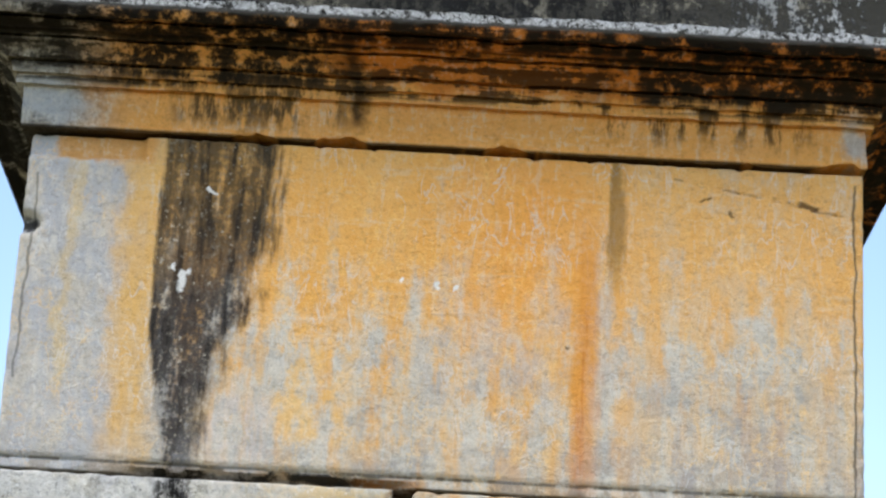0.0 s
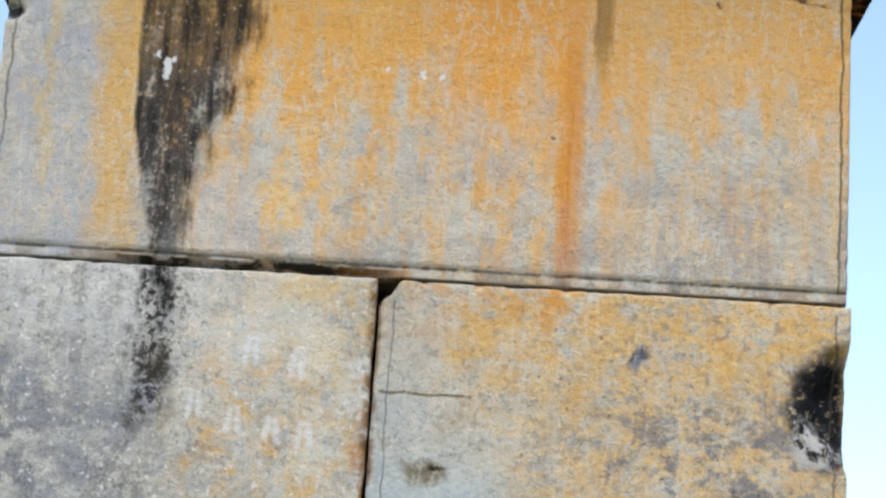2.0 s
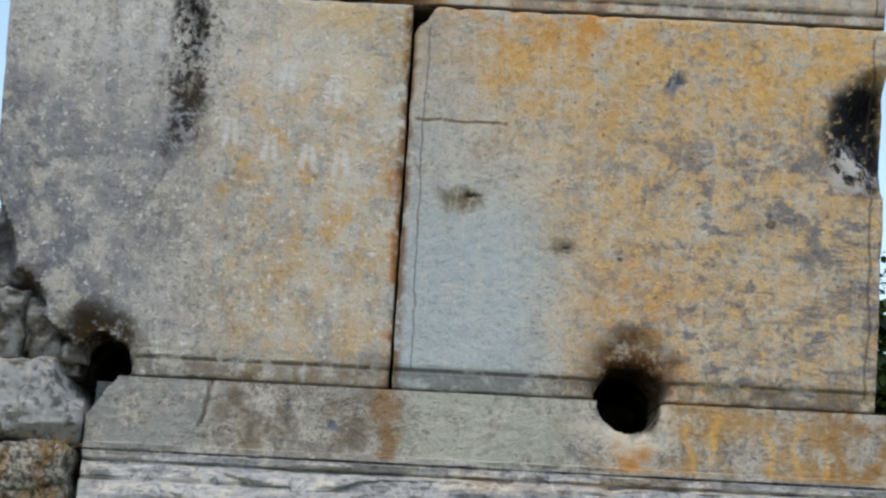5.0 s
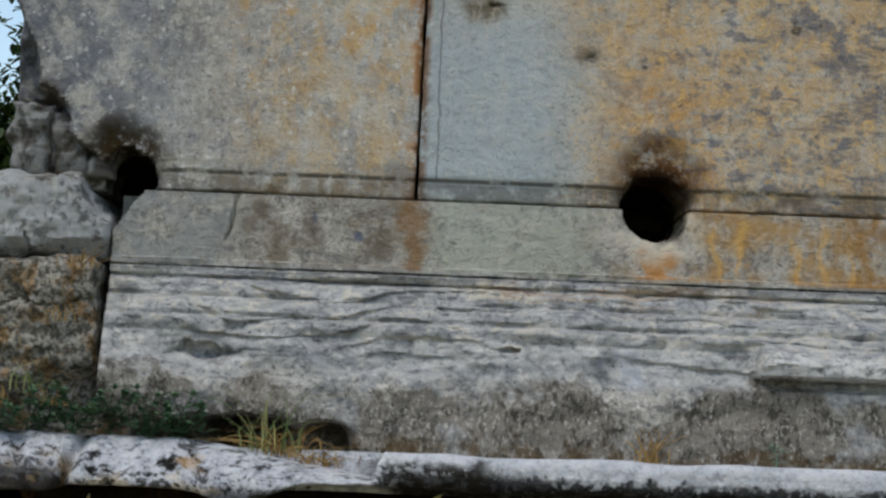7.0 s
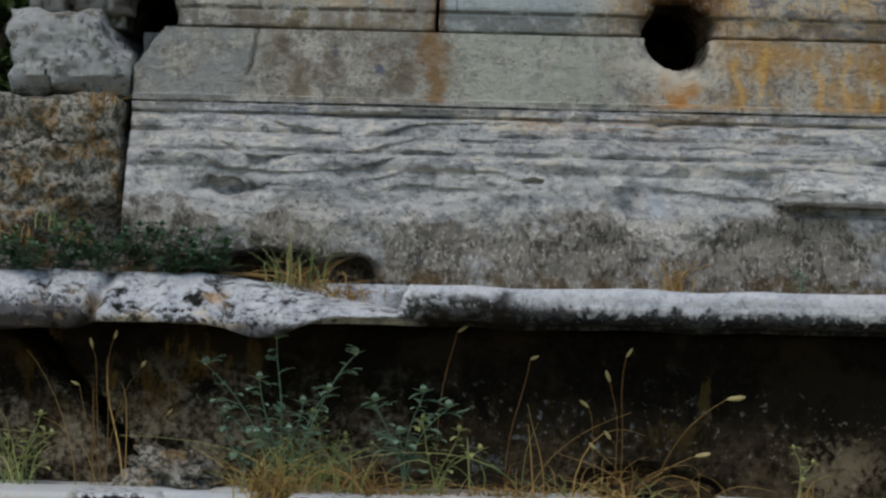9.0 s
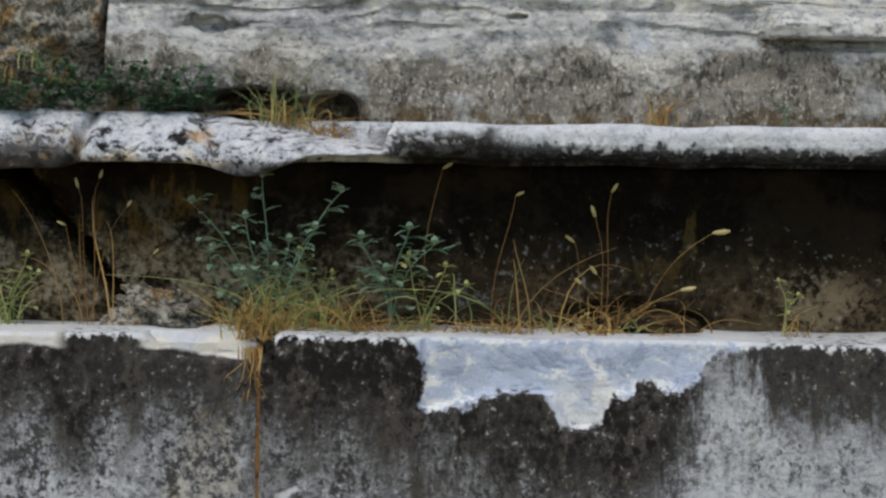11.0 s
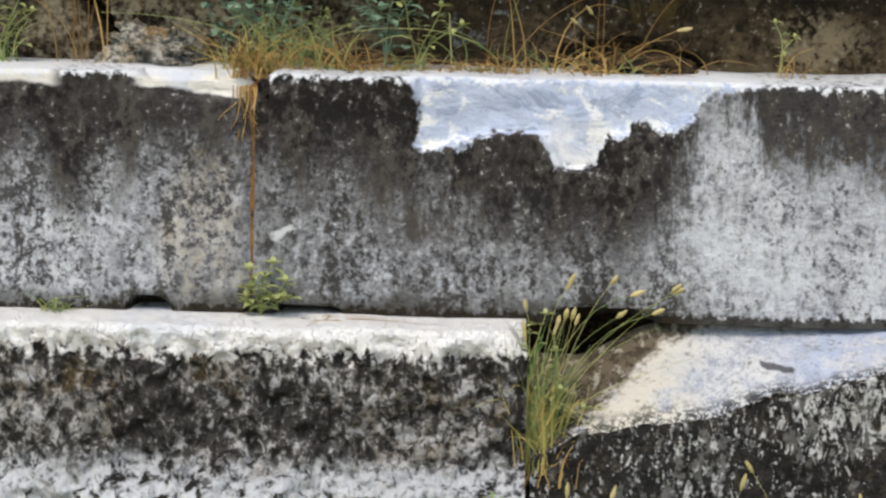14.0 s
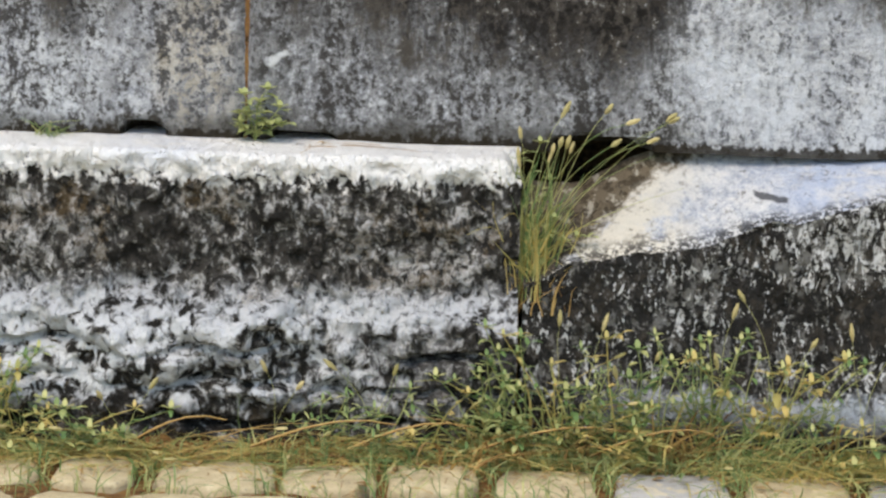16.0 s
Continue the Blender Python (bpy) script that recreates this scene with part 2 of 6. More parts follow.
def ochre_course():
    m = stone(Mat("ochre_stained_marble"), rgb(182, 174, 162), rgb(206, 198, 184), rgb(146, 140, 132), 0.22)
    run = m.noise(16, 5, 0.65, 4.0, (1, 1, 0.16))
    run2 = m.noise(38, 4, 0.6, 9.0, (1, 1, 0.12))
    mott = m.noise(17, 6, 0.7, 6.0, (1, 1, 0.6))
    high = (m.z + (run - 0.5) * 1.1 + (mott - 0.5) * 0.9).step(3.1, 3.5)
    right = m.x.step(-0.82, -0.6)
    low = (mott * 0.75 + run2 * 0.35).step(0.46, 0.66)
    m.over(rgb(224, 176, 108), right * low * 0.6)
    m.over(rgb(150, 148, 146), right * m.noise(7, 5, 0.6, 8.0).step(0.5, 0.6) * m.z.step(3.3, 3.1) * 0.5)
    m.over(OCHRE, right * high * (mott * 0.5 + 0.68))
    m.over(rgb(218, 156, 78), right * (run * 0.5 + mott * 0.3 + run2 * 0.2).step(0.46, 0.62) * 0.5)
    m.over(rgb(226, 150, 68), m.rect(0.05, 0.4, 3.25, 3.9, 0.16, 0.25) * (run * 0.8 + 0.3) * 0.8)
    m.over(rgb(188, 178, 160), m.x.step(0.35, 0.6) * mott.step(0.45, 0.65) * 0.45)
    m.over(GREY, m.x.step(0.42, 0.6) * m.z.step(3.3, 2.95) * run.step(0.42, 0.62) * 0.65)
    # bare strip of stone beside the edge, with thin yellow runs
    m.over(rgb(166, 167, 172), m.x.step(-0.66, -0.76) * mott.step(0.62, 0.42) * 0.75)
    m.over(rgb(212, 166, 96), m.rect(-0.76, -0.66, 2.92, 3.75, 0.025, 0.1) * (run2 * 0.6 + 0.45))
    m.over(rgb(202, 170, 110), m.rect(-0.9, -0.87, 3.05, 3.7, 0.012, 0.1) * 0.5)
    m.over(rgb(206, 148, 80), m.rect(-0.93, -0.7, 3.665, 3.76, 0.015) * 0.9)
    # soot run down from the cornice
    lime = veins(m, 16, 31.0) * 0.6 + veins(m, 30, 33.0, (1, 1, 0.8)) * 0.4
    m.over(rgb(236, 190, 116), lime * m.noise(5, 4, 0.6, 35.0).step(0.42, 0.58) * 0.55)
    m.over(rgb(206, 204, 200), veins(m, 22, 37.0, (1, 1, 0.4)) * m.noise(4, 4, 0.6, 39.0).step(0.48, 0.6) * 0.5)
    ragged = (run2 - 0.5) * 0.06 + (mott - 0.5) * 0.16
    xx = m.x0 + ragged * 0.5
    left = (m.z0 * -1.0 + 3.25).top(0.0) * 0.17 - 0.674
    wide = (m.x0 + (run2 - 0.5) * 0.03 + (m.small - 0.5) * 0.02 - left).step(-0.006, 0.010)
    edge = m.z0.step(3.5, 3.38) * -0.04 + m.z0.step(3.3, 3.17) * -0.07 + m.z0.step(3.13, 3.03) * -0.035 + ragged * 1.3 - 0.40
    soot = wide * (xx - edge).step(0.035, -0.03)
    marks(m, 0.28)
    m.over(rgb(80, 66, 46), soot * m.z.step(3.3, 3.5) * (run2 * 0.4 + mott * 0.3 + m.small * 0.3).step(0.33, 0.51) * 0.92)
    m.over(rgb(54, 53, 54), soot * m.z.step(3.6, 3.3) * (run2 * 0.3 + mott * 0.4 + m.small * 0.35).step(0.37, 0.53) * 0.95)
    m.over(rgb(36, 34, 33), soot * (run2 * 0.6 + mott * 0.4).step(0.5, 0.6) * 0.8)
    m.over(rgb(146, 138, 124), soot * (m.small * 0.6 + mott * 0.4).step(0.54, 0.64) * 0.5)
    m.over(rgb(188, 178, 160), soot * m.noise(75, 3, 0.6, 1.0).step(0.62, 0.72) * 0.6)
    m.over(rgb(60, 54, 44), m.rect(-0.43, -0.385, 3.45, 3.75, 0.012, 0.08) * run2.step(0.4, 0.6) * 0.8)
    for cx, cz, r in ((-0.602, 3.36, 0.013), (-0.585, 3.375, 0.009), (-0.548, 3.585, 0.009), (-0.63, 3.39, 0.008), (0.0, 3.40, 0.008), (0.06, 3.405, 0.008), (-0.07, 3.38, 0.009)):
        m.over(WHITE, m.spot(cx, cz, r, r * 1.2, 0.35) * 0.9)
    # rust run and the dark run beside it
    xs = m.x0 + (run2 - 0.5) * 0.05 + (mott - 0.5) * 0.04
    m.over(rgb(206, 132, 56), xs.step(0.335, 0.36) * xs.step(0.415, 0.385) * m.z.step(2.86, 2.95) * m.z.step(3.68, 3.35) * (run * 0.4 + 0.5) * 0.8)
    m.over(rgb(190, 110, 42), xs.step(0.352, 0.362) * xs.step(0.385, 0.372) * m.z.step(3.5, 3.3) * run2.step(0.42, 0.56) * 0.5)
    m.over(rgb(96, 78, 44), xs.step(0.415, 0.43) * xs.step(0.465, 0.445) * m.z.step(3.34, 3.5) * (run2 * 0.6 + 0.4) * 0.8)
    m.over(rgb(100, 66, 30), m.bar(0.55, 3.70, 1.0, 3.615, 0.003) * mott.step(0.45, 0.55) * 0.5)
    m.over(rgb(70, 50, 30), m.bar(0.88, 3.642, 0.93, 3.634, 0.006) * 0.8)
    m.over(rgb(86, 78, 66), m.bar(1.018, 2.9, 1.018, 3.7, 0.003) * 0.8)
    m.over(rgb(86, 82, 78), m.bar(-0.985, 3.1, -0.975, 3.62, 0.003) * 0.6)
    m.over(BLACK, m.spot(-1.0, 3.49, 0.025, 0.018, 0.4) * 0.9)
    for cx, cz in ((0.66, 3.64), (0.72, 3.61), (0.33, 3.25)):
        m.over(BROWN, m.spot(cx, cz, 0.007, 0.007) * 0.8)
    # blackened bed joint, scored margin
    m.over(rgb(24, 21, 17), m.x.step(-0.8, -0.62) * m.x.step(0.0, -0.16) * (m.z0 + (mott - 0.5) * 0.06).step(2.902, 2.892) * 0.95)
    m.over(rgb(150, 96, 40), m.x.step(-0.2, -0.1) * m.x.step(0.02, -0.02) * m.z0.step(2.9, 2.894) * 0.7)
    m.over(rgb(56, 50, 42), m.z0.step(2.884, 2.878) * 0.8)
    m.over(rgb(72, 60, 42), (m.z0 - 2.905).op("ABSOLUTE").step(0.006, 0.002) * mott.step(0.38, 0.52) * 0.8)
    m.over(rgb(120, 96, 60), m.z0.step(2.902, 2.898) * mott.step(0.45, 0.55) * 0.5)
    m.over(rgb(196, 196, 198), m.spot(-0.44, 3.0, 0.07, 0.1, 0.6) * mott.step(0.38, 0.54) * 0.6)
    m.over(rgb(232, 186, 106), m.rect(-0.38, -0.2, 2.9, 3.2, 0.05, 0.1) * mott.step(0.44, 0.6) * 0.35)
    # grey wash at the foot
    m.over(rgb(150, 150, 152), m.z.step(3.0, 2.9) * mott.step(0.45, 0.58) * 0.4)
    return m.done()


def left_course():
    m = stone(Mat("grey_mottled_marble"), rgb(172, 168, 160), rgb(206, 202, 192), grain=0.4)
    mott = m.noise(15, 6, 0.7, 16.0)
    run = m.noise(20, 5, 0.65, 12.0, (1, 1, 0.3))
    warm = m.x.step(-0.66, -0.36)
    m.over(rgb(198, 164, 114), warm * (mott * 0.7 + run * 0.4).step(0.46, 0.66) * 0.75)
    m.over(rgb(222, 196, 146), warm * veins(m, 18, 31.0) * 0.4)
    m.over(rgb(206, 160, 92), m.rect(-0.5, -0.12, 2.3, 2.9, 0.08, 0.15) * mott.step(0.5, 0.66) * 0.7)
    m.over(rgb(222, 206, 178), m.spot(-0.21, 2.69, 0.05, 0.07, 0.5) * 0.55)
    m.over(rgb(214, 208, 198), m.spot(-0.35, 2.71, 0.04, 0.06, 0.5) * 0.5)
    m.over(rgb(204, 196, 178), m.noise(9, 5, 0.62, 27.0).step(0.46, 0.64) * 0.5)
    m.over(rgb(128, 131, 138), m.noise(8, 6, 0.68, 29.0).step(0.47, 0.62) * m.x.step(-0.4, -0.6) * 0.65)
    m.over(rgb(88, 92, 102), (m.x + (m.z - 2.4) * 0.4).step(-0.7, -0.95) * mott.step(0.46, 0.56) * 0.8)
    m.over(rgb(104, 100, 98), m.noise(5, 5, 0.7, 23.0).step(0.5, 0.58) * m.x.step(-0.35, -0.6) * m.small.step(0.45, 0.53) * 0.6)
    m.over(rgb(104, 104, 106), m.noise(9, 5, 0.7, 21.0).step(0.52, 0.68) * m.x.step(-0.3, -0.6) * 0.5)
    marks(m, 0.28)
    m.over(rgb(208, 205, 200), m.z.step(2.5, 2.8) * (mott * 0.6 + run * 0.4).step(0.4, 0.58) * m.x.step(-0.1, -0.4) * 0.6)
    m.over(rgb(206, 180, 132), m.z.step(2.6, 2.85) * m.x.step(-0.5, -0.3) * mott.step(0.42, 0.6) * 0.5)
    m.over(rgb(124, 125, 128), m.x.step(-0.45, -0.75) * m.z.step(2.75, 2.5) * (mott * 0.6 + m.small * 0.4).step(0.43, 0.58) * 0.6)
    m.over(rgb(92, 92, 94), m.x.step(-0.3, -0.5) * m.noise(60, 4, 0.7, 24.0, (1, 1, 0.8)).step(0.56, 0.66) * 0.6)
    m.over(rgb(226, 222, 214), m.noise(48, 4, 0.65, 25.0).step(0.58, 0.66) * 0.6)
    # faded chalk strokes, no longer legible
    for cx, cz, h in ((-0.244, 2.658, 0.04), (-0.350, 2.685, 0.04), (-0.477, 2.547, 0.032), (-0.384, 2.517, 0.032), (-0.293, 2.500, 0.032), (-0.216, 2.487, 0.032)):
        for dx in (-0.014, 0.014):
            m.over(rgb(214, 210, 206), m.bar(cx + dx, cz - h, cx + dx * 0.5, cz + h, 0.007, 0.6) * 0.6)
        m.over(rgb(214, 210, 206), m.bar(cx - 0.014, cz, cx + 0.014, cz, 0.006, 0.6) * 0.35)
    m.over(rgb(34, 33, 34), m.rect(-0.625, -0.54, 2.5, 2.95, 0.025, 0.06) * (run * 0.4 + m.small * 0.6).step(0.47, 0.53) * 0.92)
    m.over(rgb(58, 54, 48), m.rect(-0.64, -0.5, 2.64, 2.86, 0.04, 0.06) * m.small.step(0.52, 0.58) * 0.7)
    m.over(BLACK, m.rect(-0.59, -0.555, 2.7, 2.95, 0.015, 0.05) * run.step(0.4, 0.5) * 0.9)
    m.over(SOOT, m.rect(-0.61, -0.55, 2.48, 2.7, 0.025, 0.06) * mott.step(0.46, 0.58) * 0.85)
    m.over(BROWN, m.rect(-0.14, -0.07, 1.98, 2.06, 0.03) * 0.4)
    m.over(rgb(176, 106, 40), m.rect(-0.1, -0.06, 1.98, 2.5, 0.012, 0.1) * mott.step(0.4, 0.6) * 0.7)
    m.over(rgb(84, 86, 92), m.rect(-1.1, -0.965, 2.17, 2.36, 0.015, 0.03) * mott.step(0.3, 0.5) * 0.8)
    m.over(rgb(62, 46, 36), m.spot(-0.925, 2.17, 0.035, 0.035, 0.4) * 0.8)
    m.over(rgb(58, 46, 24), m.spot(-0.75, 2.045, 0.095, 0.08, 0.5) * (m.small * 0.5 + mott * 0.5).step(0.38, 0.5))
    # sooty inside of the beam hole, its shade painted in as near black
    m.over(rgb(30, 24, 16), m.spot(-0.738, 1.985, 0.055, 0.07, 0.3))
    m.over(rgb(116, 74, 30), (m.x0 - (-0.0735)).op("ABSOLUTE").step(0.02, 0.002) * mott.step(0.42, 0.54) * 0.8)
    m.over(rgb(70, 64, 54), (m.z0 - 2.016).op("ABSOLUTE").step(0.007, 0.002) * mott.step(0.38, 0.5) * 0.75)
    m.over(rgb(96, 90, 80), m.z0.step(2.012, 2.004) * mott.step(0.40, 0.56) * 0.6)
    return m.done()


def right_course():
    m = stone(Mat("tan_and_bluish_marble"), rgb(176, 168, 154), rgb(206, 200, 186), grain=0.32)
    mott = m.noise(16, 6, 0.7, 26.0)
    side = m.noise(20, 5, 0.65, 22.0, (0.35, 1, 1.3))
    warm = (mott * 0.6 + side * 0.35 + m.small * 0.12).step(0.42, 0.66)
    m.over(rgb(210, 164, 98), (m.x + (m.z - 2.35) * 0.5).step(0.1, 0.45) * warm * 0.75)
    m.over(rgb(210, 164, 96), m.z.step(2.55, 2.75) * warm * 0.8)
    m.over(rgb(200, 142, 72), m.rect(0.36, 0.6, 1.98, 2.3, 0.09, 0.12) * warm * 0.6)
    m.over(rgb(226, 190, 128), m.x.step(0.1, 0.3) * veins(m, 18, 31.0, (0.8, 1, 0.8)) * 0.45)
    m.over(rgb(104, 106, 114), m.x.step(0.25, 0.6) * m.z.step(2.75, 2.5) * m.noise(22, 5, 0.65, 28.0, (0.6, 1, 1), 0.5).step(0.52, 0.6) * 0.75)
    m.over(rgb(222, 180, 112), m.x.step(0.3, 0.55) * m.noise(40, 4, 0.65, 29.0, (0.8, 1, 1), 0.6).step(0.54, 0.62) * 0.6)
    m.over(rgb(60, 58, 58), m.noise(60, 3, 0.6, 19.0).step(0.64, 0.7) * 0.7)
    m.over(rgb(198, 128, 54), m.rect(-0.02, 0.42, 2.8, 2.92, 0.1, 0.05) * mott.step(0.42, 0.62) * 0.55)
    # clean bluish stone low beside the joint
    m.over(rgb(176, 187, 188), m.rect(-0.2, 0.26, 1.9, 2.42, 0.1, 0.14) * (mott * 0.5 + 0.55))
    m.over(rgb(170, 176, 176), m.rect(-0.2, 0.08, 2.3, 2.85, 0.06, 0.1) * mott.step(0.36, 0.56) * 0.5)
    m.over(rgb(104, 106, 112), m.x.step(0.6, 0.85) * m.z.step(2.5, 2.3) * side.step(0.48, 0.62) * 0.75)
    m.over(rgb(112, 112, 116), m.x.step(0.35, 0.6) * m.noise(34, 4, 0.65, 3.0).step(0.54, 0.64) * 0.55)
    m.over(rgb(98, 108, 126), m.spot(0.555, 2.715, 0.026, 0.022, 0.4) * 0.85)
    m.over(rgb(54, 56, 62), m.spot(0.545, 2.725, 0.014, 0.008, 0.4) * 0.8)
    m.over(rgb(94, 78, 46), m.bar(-0.05, 2.606, 0.16, 2.601, 0.004) * 0.8)
    m.over(rgb(104, 88, 56), m.spot(0.062, 2.418, 0.045, 0.028, 0.5) * 0.85)
    m.over(rgb(44, 40, 34), m.spot(0.085, 2.428, 0.022, 0.006, 0.5) * 0.8)
    m.over(rgb(96, 86, 70), m.spot(0.30, 2.33, 0.035, 0.02, 0.5) * 0.7)
    for cx, cz, r in ((0.315, 2.315, 0.012), (0.44, 2.31, 0.011), (0.62, 2.44, 0.01), (0.78, 2.40, 0.011)):
        m.over(rgb(52, 50, 48), m.spot(cx, cz, r, r * 0.7, 0.5) * 0.8)
    marks(m, 0.3)
    # black crust on the broken edge
    crust = m.spot(0.985, 2.61, 0.085, 0.15, 0.25)
    m.over(rgb(40, 40, 42), crust * m.noise(40, 4, 0.7, 8.0).step(0.32, 0.46))
    m.over(rgb(198, 192, 186), m.spot(0.965, 2.53, 0.06, 0.065, 0.4) * m.noise(34, 5, 0.7, 9.0).step(0.44, 0.54) * 0.85)
    m.over(rgb(20, 20, 22), m.spot(0.985, 2.69, 0.07, 0.04, 0.4) * 0.8)
    m.over(rgb(84, 76, 66), m.bar(1.015, 2.0, 1.02, 2.85, 0.003) * 0.6)
    m.over(rgb(96, 98, 100), m.bar(-0.03, 2.02, -0.03, 2.82, 0.0022) * 0.6)
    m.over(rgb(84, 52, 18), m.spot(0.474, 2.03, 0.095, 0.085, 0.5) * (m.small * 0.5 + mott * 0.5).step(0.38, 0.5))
    # inside of the beam hole: soot, with the hole's shade put into the colour
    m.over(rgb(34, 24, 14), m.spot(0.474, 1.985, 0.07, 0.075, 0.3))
    m.over(rgb(116, 74, 30), (m.x0 - (-0.0665)).op("ABSOLUTE").step(0.02, 0.002) * mott.step(0.42, 0.54) * 0.8)
    m.over(rgb(70, 64, 54), (m.z0 - 2.016).op("ABSOLUTE").step(0.007, 0.002) * mott.step(0.38, 0.5) * 0.75)
    m.over(rgb(96, 90, 80), m.z0.step(2.012, 2.004) * mott.step(0.40, 0.56) * 0.6)
    return m.done()


def base_course():
    m = stone(Mat("base_marble"), rgb(172, 166, 154), rgb(210, 203, 190), rgb(100, 98, 98), 0.6)
    mott, soft = m.noise(14, 5, 0.65, 36.0), m.noise(6, 4, 0.6, 37.0)
    side = m.noise(22, 7, 0.72, 32.0, (0.10, 1, 1), 1.2)
    band = m.noise(10, 6, 0.7, 33.0, (0.22, 1, 1), 1.0)
    upper = m.z0.step(1.795, 1.81)
    crust = m.noise(26, 6, 0.72, 38.0, (0.7, 1, 1), 0.6)
    marks(m, 0.5)
    m.over(rgb(108, 106, 106), upper * (crust * 0.7 + m.small * 0.3).step(0.47, 0.40) * 0.6)
    m.over(rgb(196, 190, 176), upper * (crust * 0.5 + m.small * 0.5).step(0.53, 0.62) * 0.6)
    m.over(rgb(150, 128, 94), upper * m.x.step(-0.55, -0.4) * (mott * 0.7 + soft * 0.3).step(0.44, 0.62) * 0.55)
    m.over(rgb(92, 84, 74), upper * m.rect(-0.48, -0.1, 1.8, 1.98, 0.05) * (mott * 0.5 + m.small * 0.5).step(0.46, 0.58) * 0.65)
    m.over(rgb(190, 146, 84), upper * m.x.step(0.36, 0.6) * (mott * 0.6 + soft * 0.4).step(0.38, 0.6) * 0.75)
    m.over(rgb(150, 106, 52), upper * m.x.step(0.85, 1.0) * mott.step(0.4, 0.6) * 0.6)
    m.over(rgb(184, 188, 172), upper * m.rect(-0.05, 0.34, 1.7, 2.1, 0.05) * mott.step(0.32, 0.56) * 0.7)
    m.over(rgb(150, 152, 148), upper * m.x.step(-0.45, -0.52) * mott.step(0.36, 0.56) * 0.7)
    m.over(rgb(142, 102, 54), upper * m.rect(-0.095, -0.06, 1.8, 2.0, 0.012) * 0.7)
    m.over(rgb(84, 98, 124), m.spot(-0.205, 1.875, 0.012, 0.014, 0.4) * 0.7)
    m.over(rgb(84, 94, 116), m.spot(-0.31, 1.905, 0.009, 0.009, 0.4) * 0.6)
    m.over(rgb(222, 210, 188), m.spot(0.476, 1.925, 0.115, 0.075, 0.25) * upper * mott.step(0.36, 0.52) * 0.85)
    m.over(rgb(204, 138, 60), m.rect(0.44, 0.52, 1.81, 1.87, 0.02) * mott.step(0.4, 0.55) * 0.7)
    for cx, h in ((0.62, 0.1), (0.675, 0.13), (0.8, 0.08), (0.86, 0.11), (0.93, 0.06)):
        m.over(rgb(232, 180, 98), m.rect(cx - 0.007, cx + 0.007, 1.815, 1.83 + h, 0.008, 0.03) * 0.6)
    # bare, layered mouldings: grey-blue stone with long white and dark beds
    lower = m.z0.step(1.81, 1.795)
    m.over(rgb(186, 185, 182), lower * m.z.step(1.5, 1.6) * 0.8)
    m.over(rgb(126, 130, 136), lower * (band * 0.6 + soft * 0.4).step(0.5, 0.6) * 0.6)
    m.over(rgb(216, 212, 204), lower * m.z.step(1.52, 1.6) * (side * 0.6 + mott * 0.4).step(0.51, 0.6) * 0.8)
    m.over(rgb(70, 70, 72), lower * (side * 0.65 + mott * 0.35).step(0.46, 0.39) * 0.6)
    m.over(rgb(226, 222, 214), m.rect(0.72, 1.2, 1.6, 1.64, 0.02, 0.01) * mott.step(0.36, 0.5) * 0.85)
    m.over(rgb(226, 220, 208), m.rect(-0.79, -0.66, 1.6, 1.8, 0.04) * mott.step(0.46, 0.6) * 0.5)
    m.over(rgb(170, 126, 76), lower * m.rect(0.1, 0.75, 1.73, 1.79, 0.06, 0.015) * side.step(0.48, 0.58) * 0.6)
    m.over(rgb(96, 92, 88), m.z0.step(1.81, 1.80) * m.z0.step(1.784, 1.79) * mott.step(0.4, 0.6) * 0.6)
    m.over(rgb(98, 99, 102), lower * (crust * 0.7 + m.small * 0.3).step(0.49, 0.41) * 0.5)
    m.over(rgb(228, 222, 210), lower * (crust * 0.6 + m.small * 0.4).step(0.53, 0.6) * 0.65)
    m.over(rgb(216, 206, 186), lower * m.z.step(1.6, 1.68) * (side * 0.5 + crust * 0.5).step(0.52, 0.58) * 0.7)
    m.over(rgb(58, 56, 54), lower * m.small.step(0.42, 0.36) * 0.5)
    m.bump(crust, 0.012)
    # plinth: brown grey, speckled, under an uneven bare border
    pl = (m.z0 + (soft - 0.5) * 0.34 + (mott - 0.5) * 0.1 + m.spot(0.46, 1.55, 0.09, 0.12, 0.5) * 0.1).step(1.545, 1.515)
    m.over(rgb(134, 126, 114), pl * 0.85)
    streak = m.noise(80, 5, 0.7, 46.0, (1, 1, 0.5))
    m.over(rgb(62, 58, 52), pl * (streak * 0.6 + mott * 0.4).step(0.47, 0.57) * 0.8)
    m.over(rgb(190, 184, 172), pl * (m.noise(110, 4, 0.7, 47.0, (1, 1, 0.6)) * 0.8 + soft * 0.2).step(0.53, 0.6) * 0.85)
    m.over(rgb(176, 176, 174), pl * soft.step(0.55, 0.66) * 0.5)
    m.over(rgb(196, 200, 206), m.rect(0.4, 0.46, 1.55, 1.64, 0.015) * mott.step(0.44, 0.56) * 0.7)
    m.over(rgb(54, 48, 40), m.x.step(-0.3, -0.45) * m.z.step(1.55, 1.45) * (mott * 0.6 + m.small * 0.4).step(0.46, 0.54) * 0.8)
    m.over(rgb(92, 72, 42), m.z.step(1.45, 1.40) * mott.step(0.42, 0.54) * 0.75)
    # lower half of the beam hole, shade painted over its soot
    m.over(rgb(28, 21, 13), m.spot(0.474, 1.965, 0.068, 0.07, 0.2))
    return m.done()


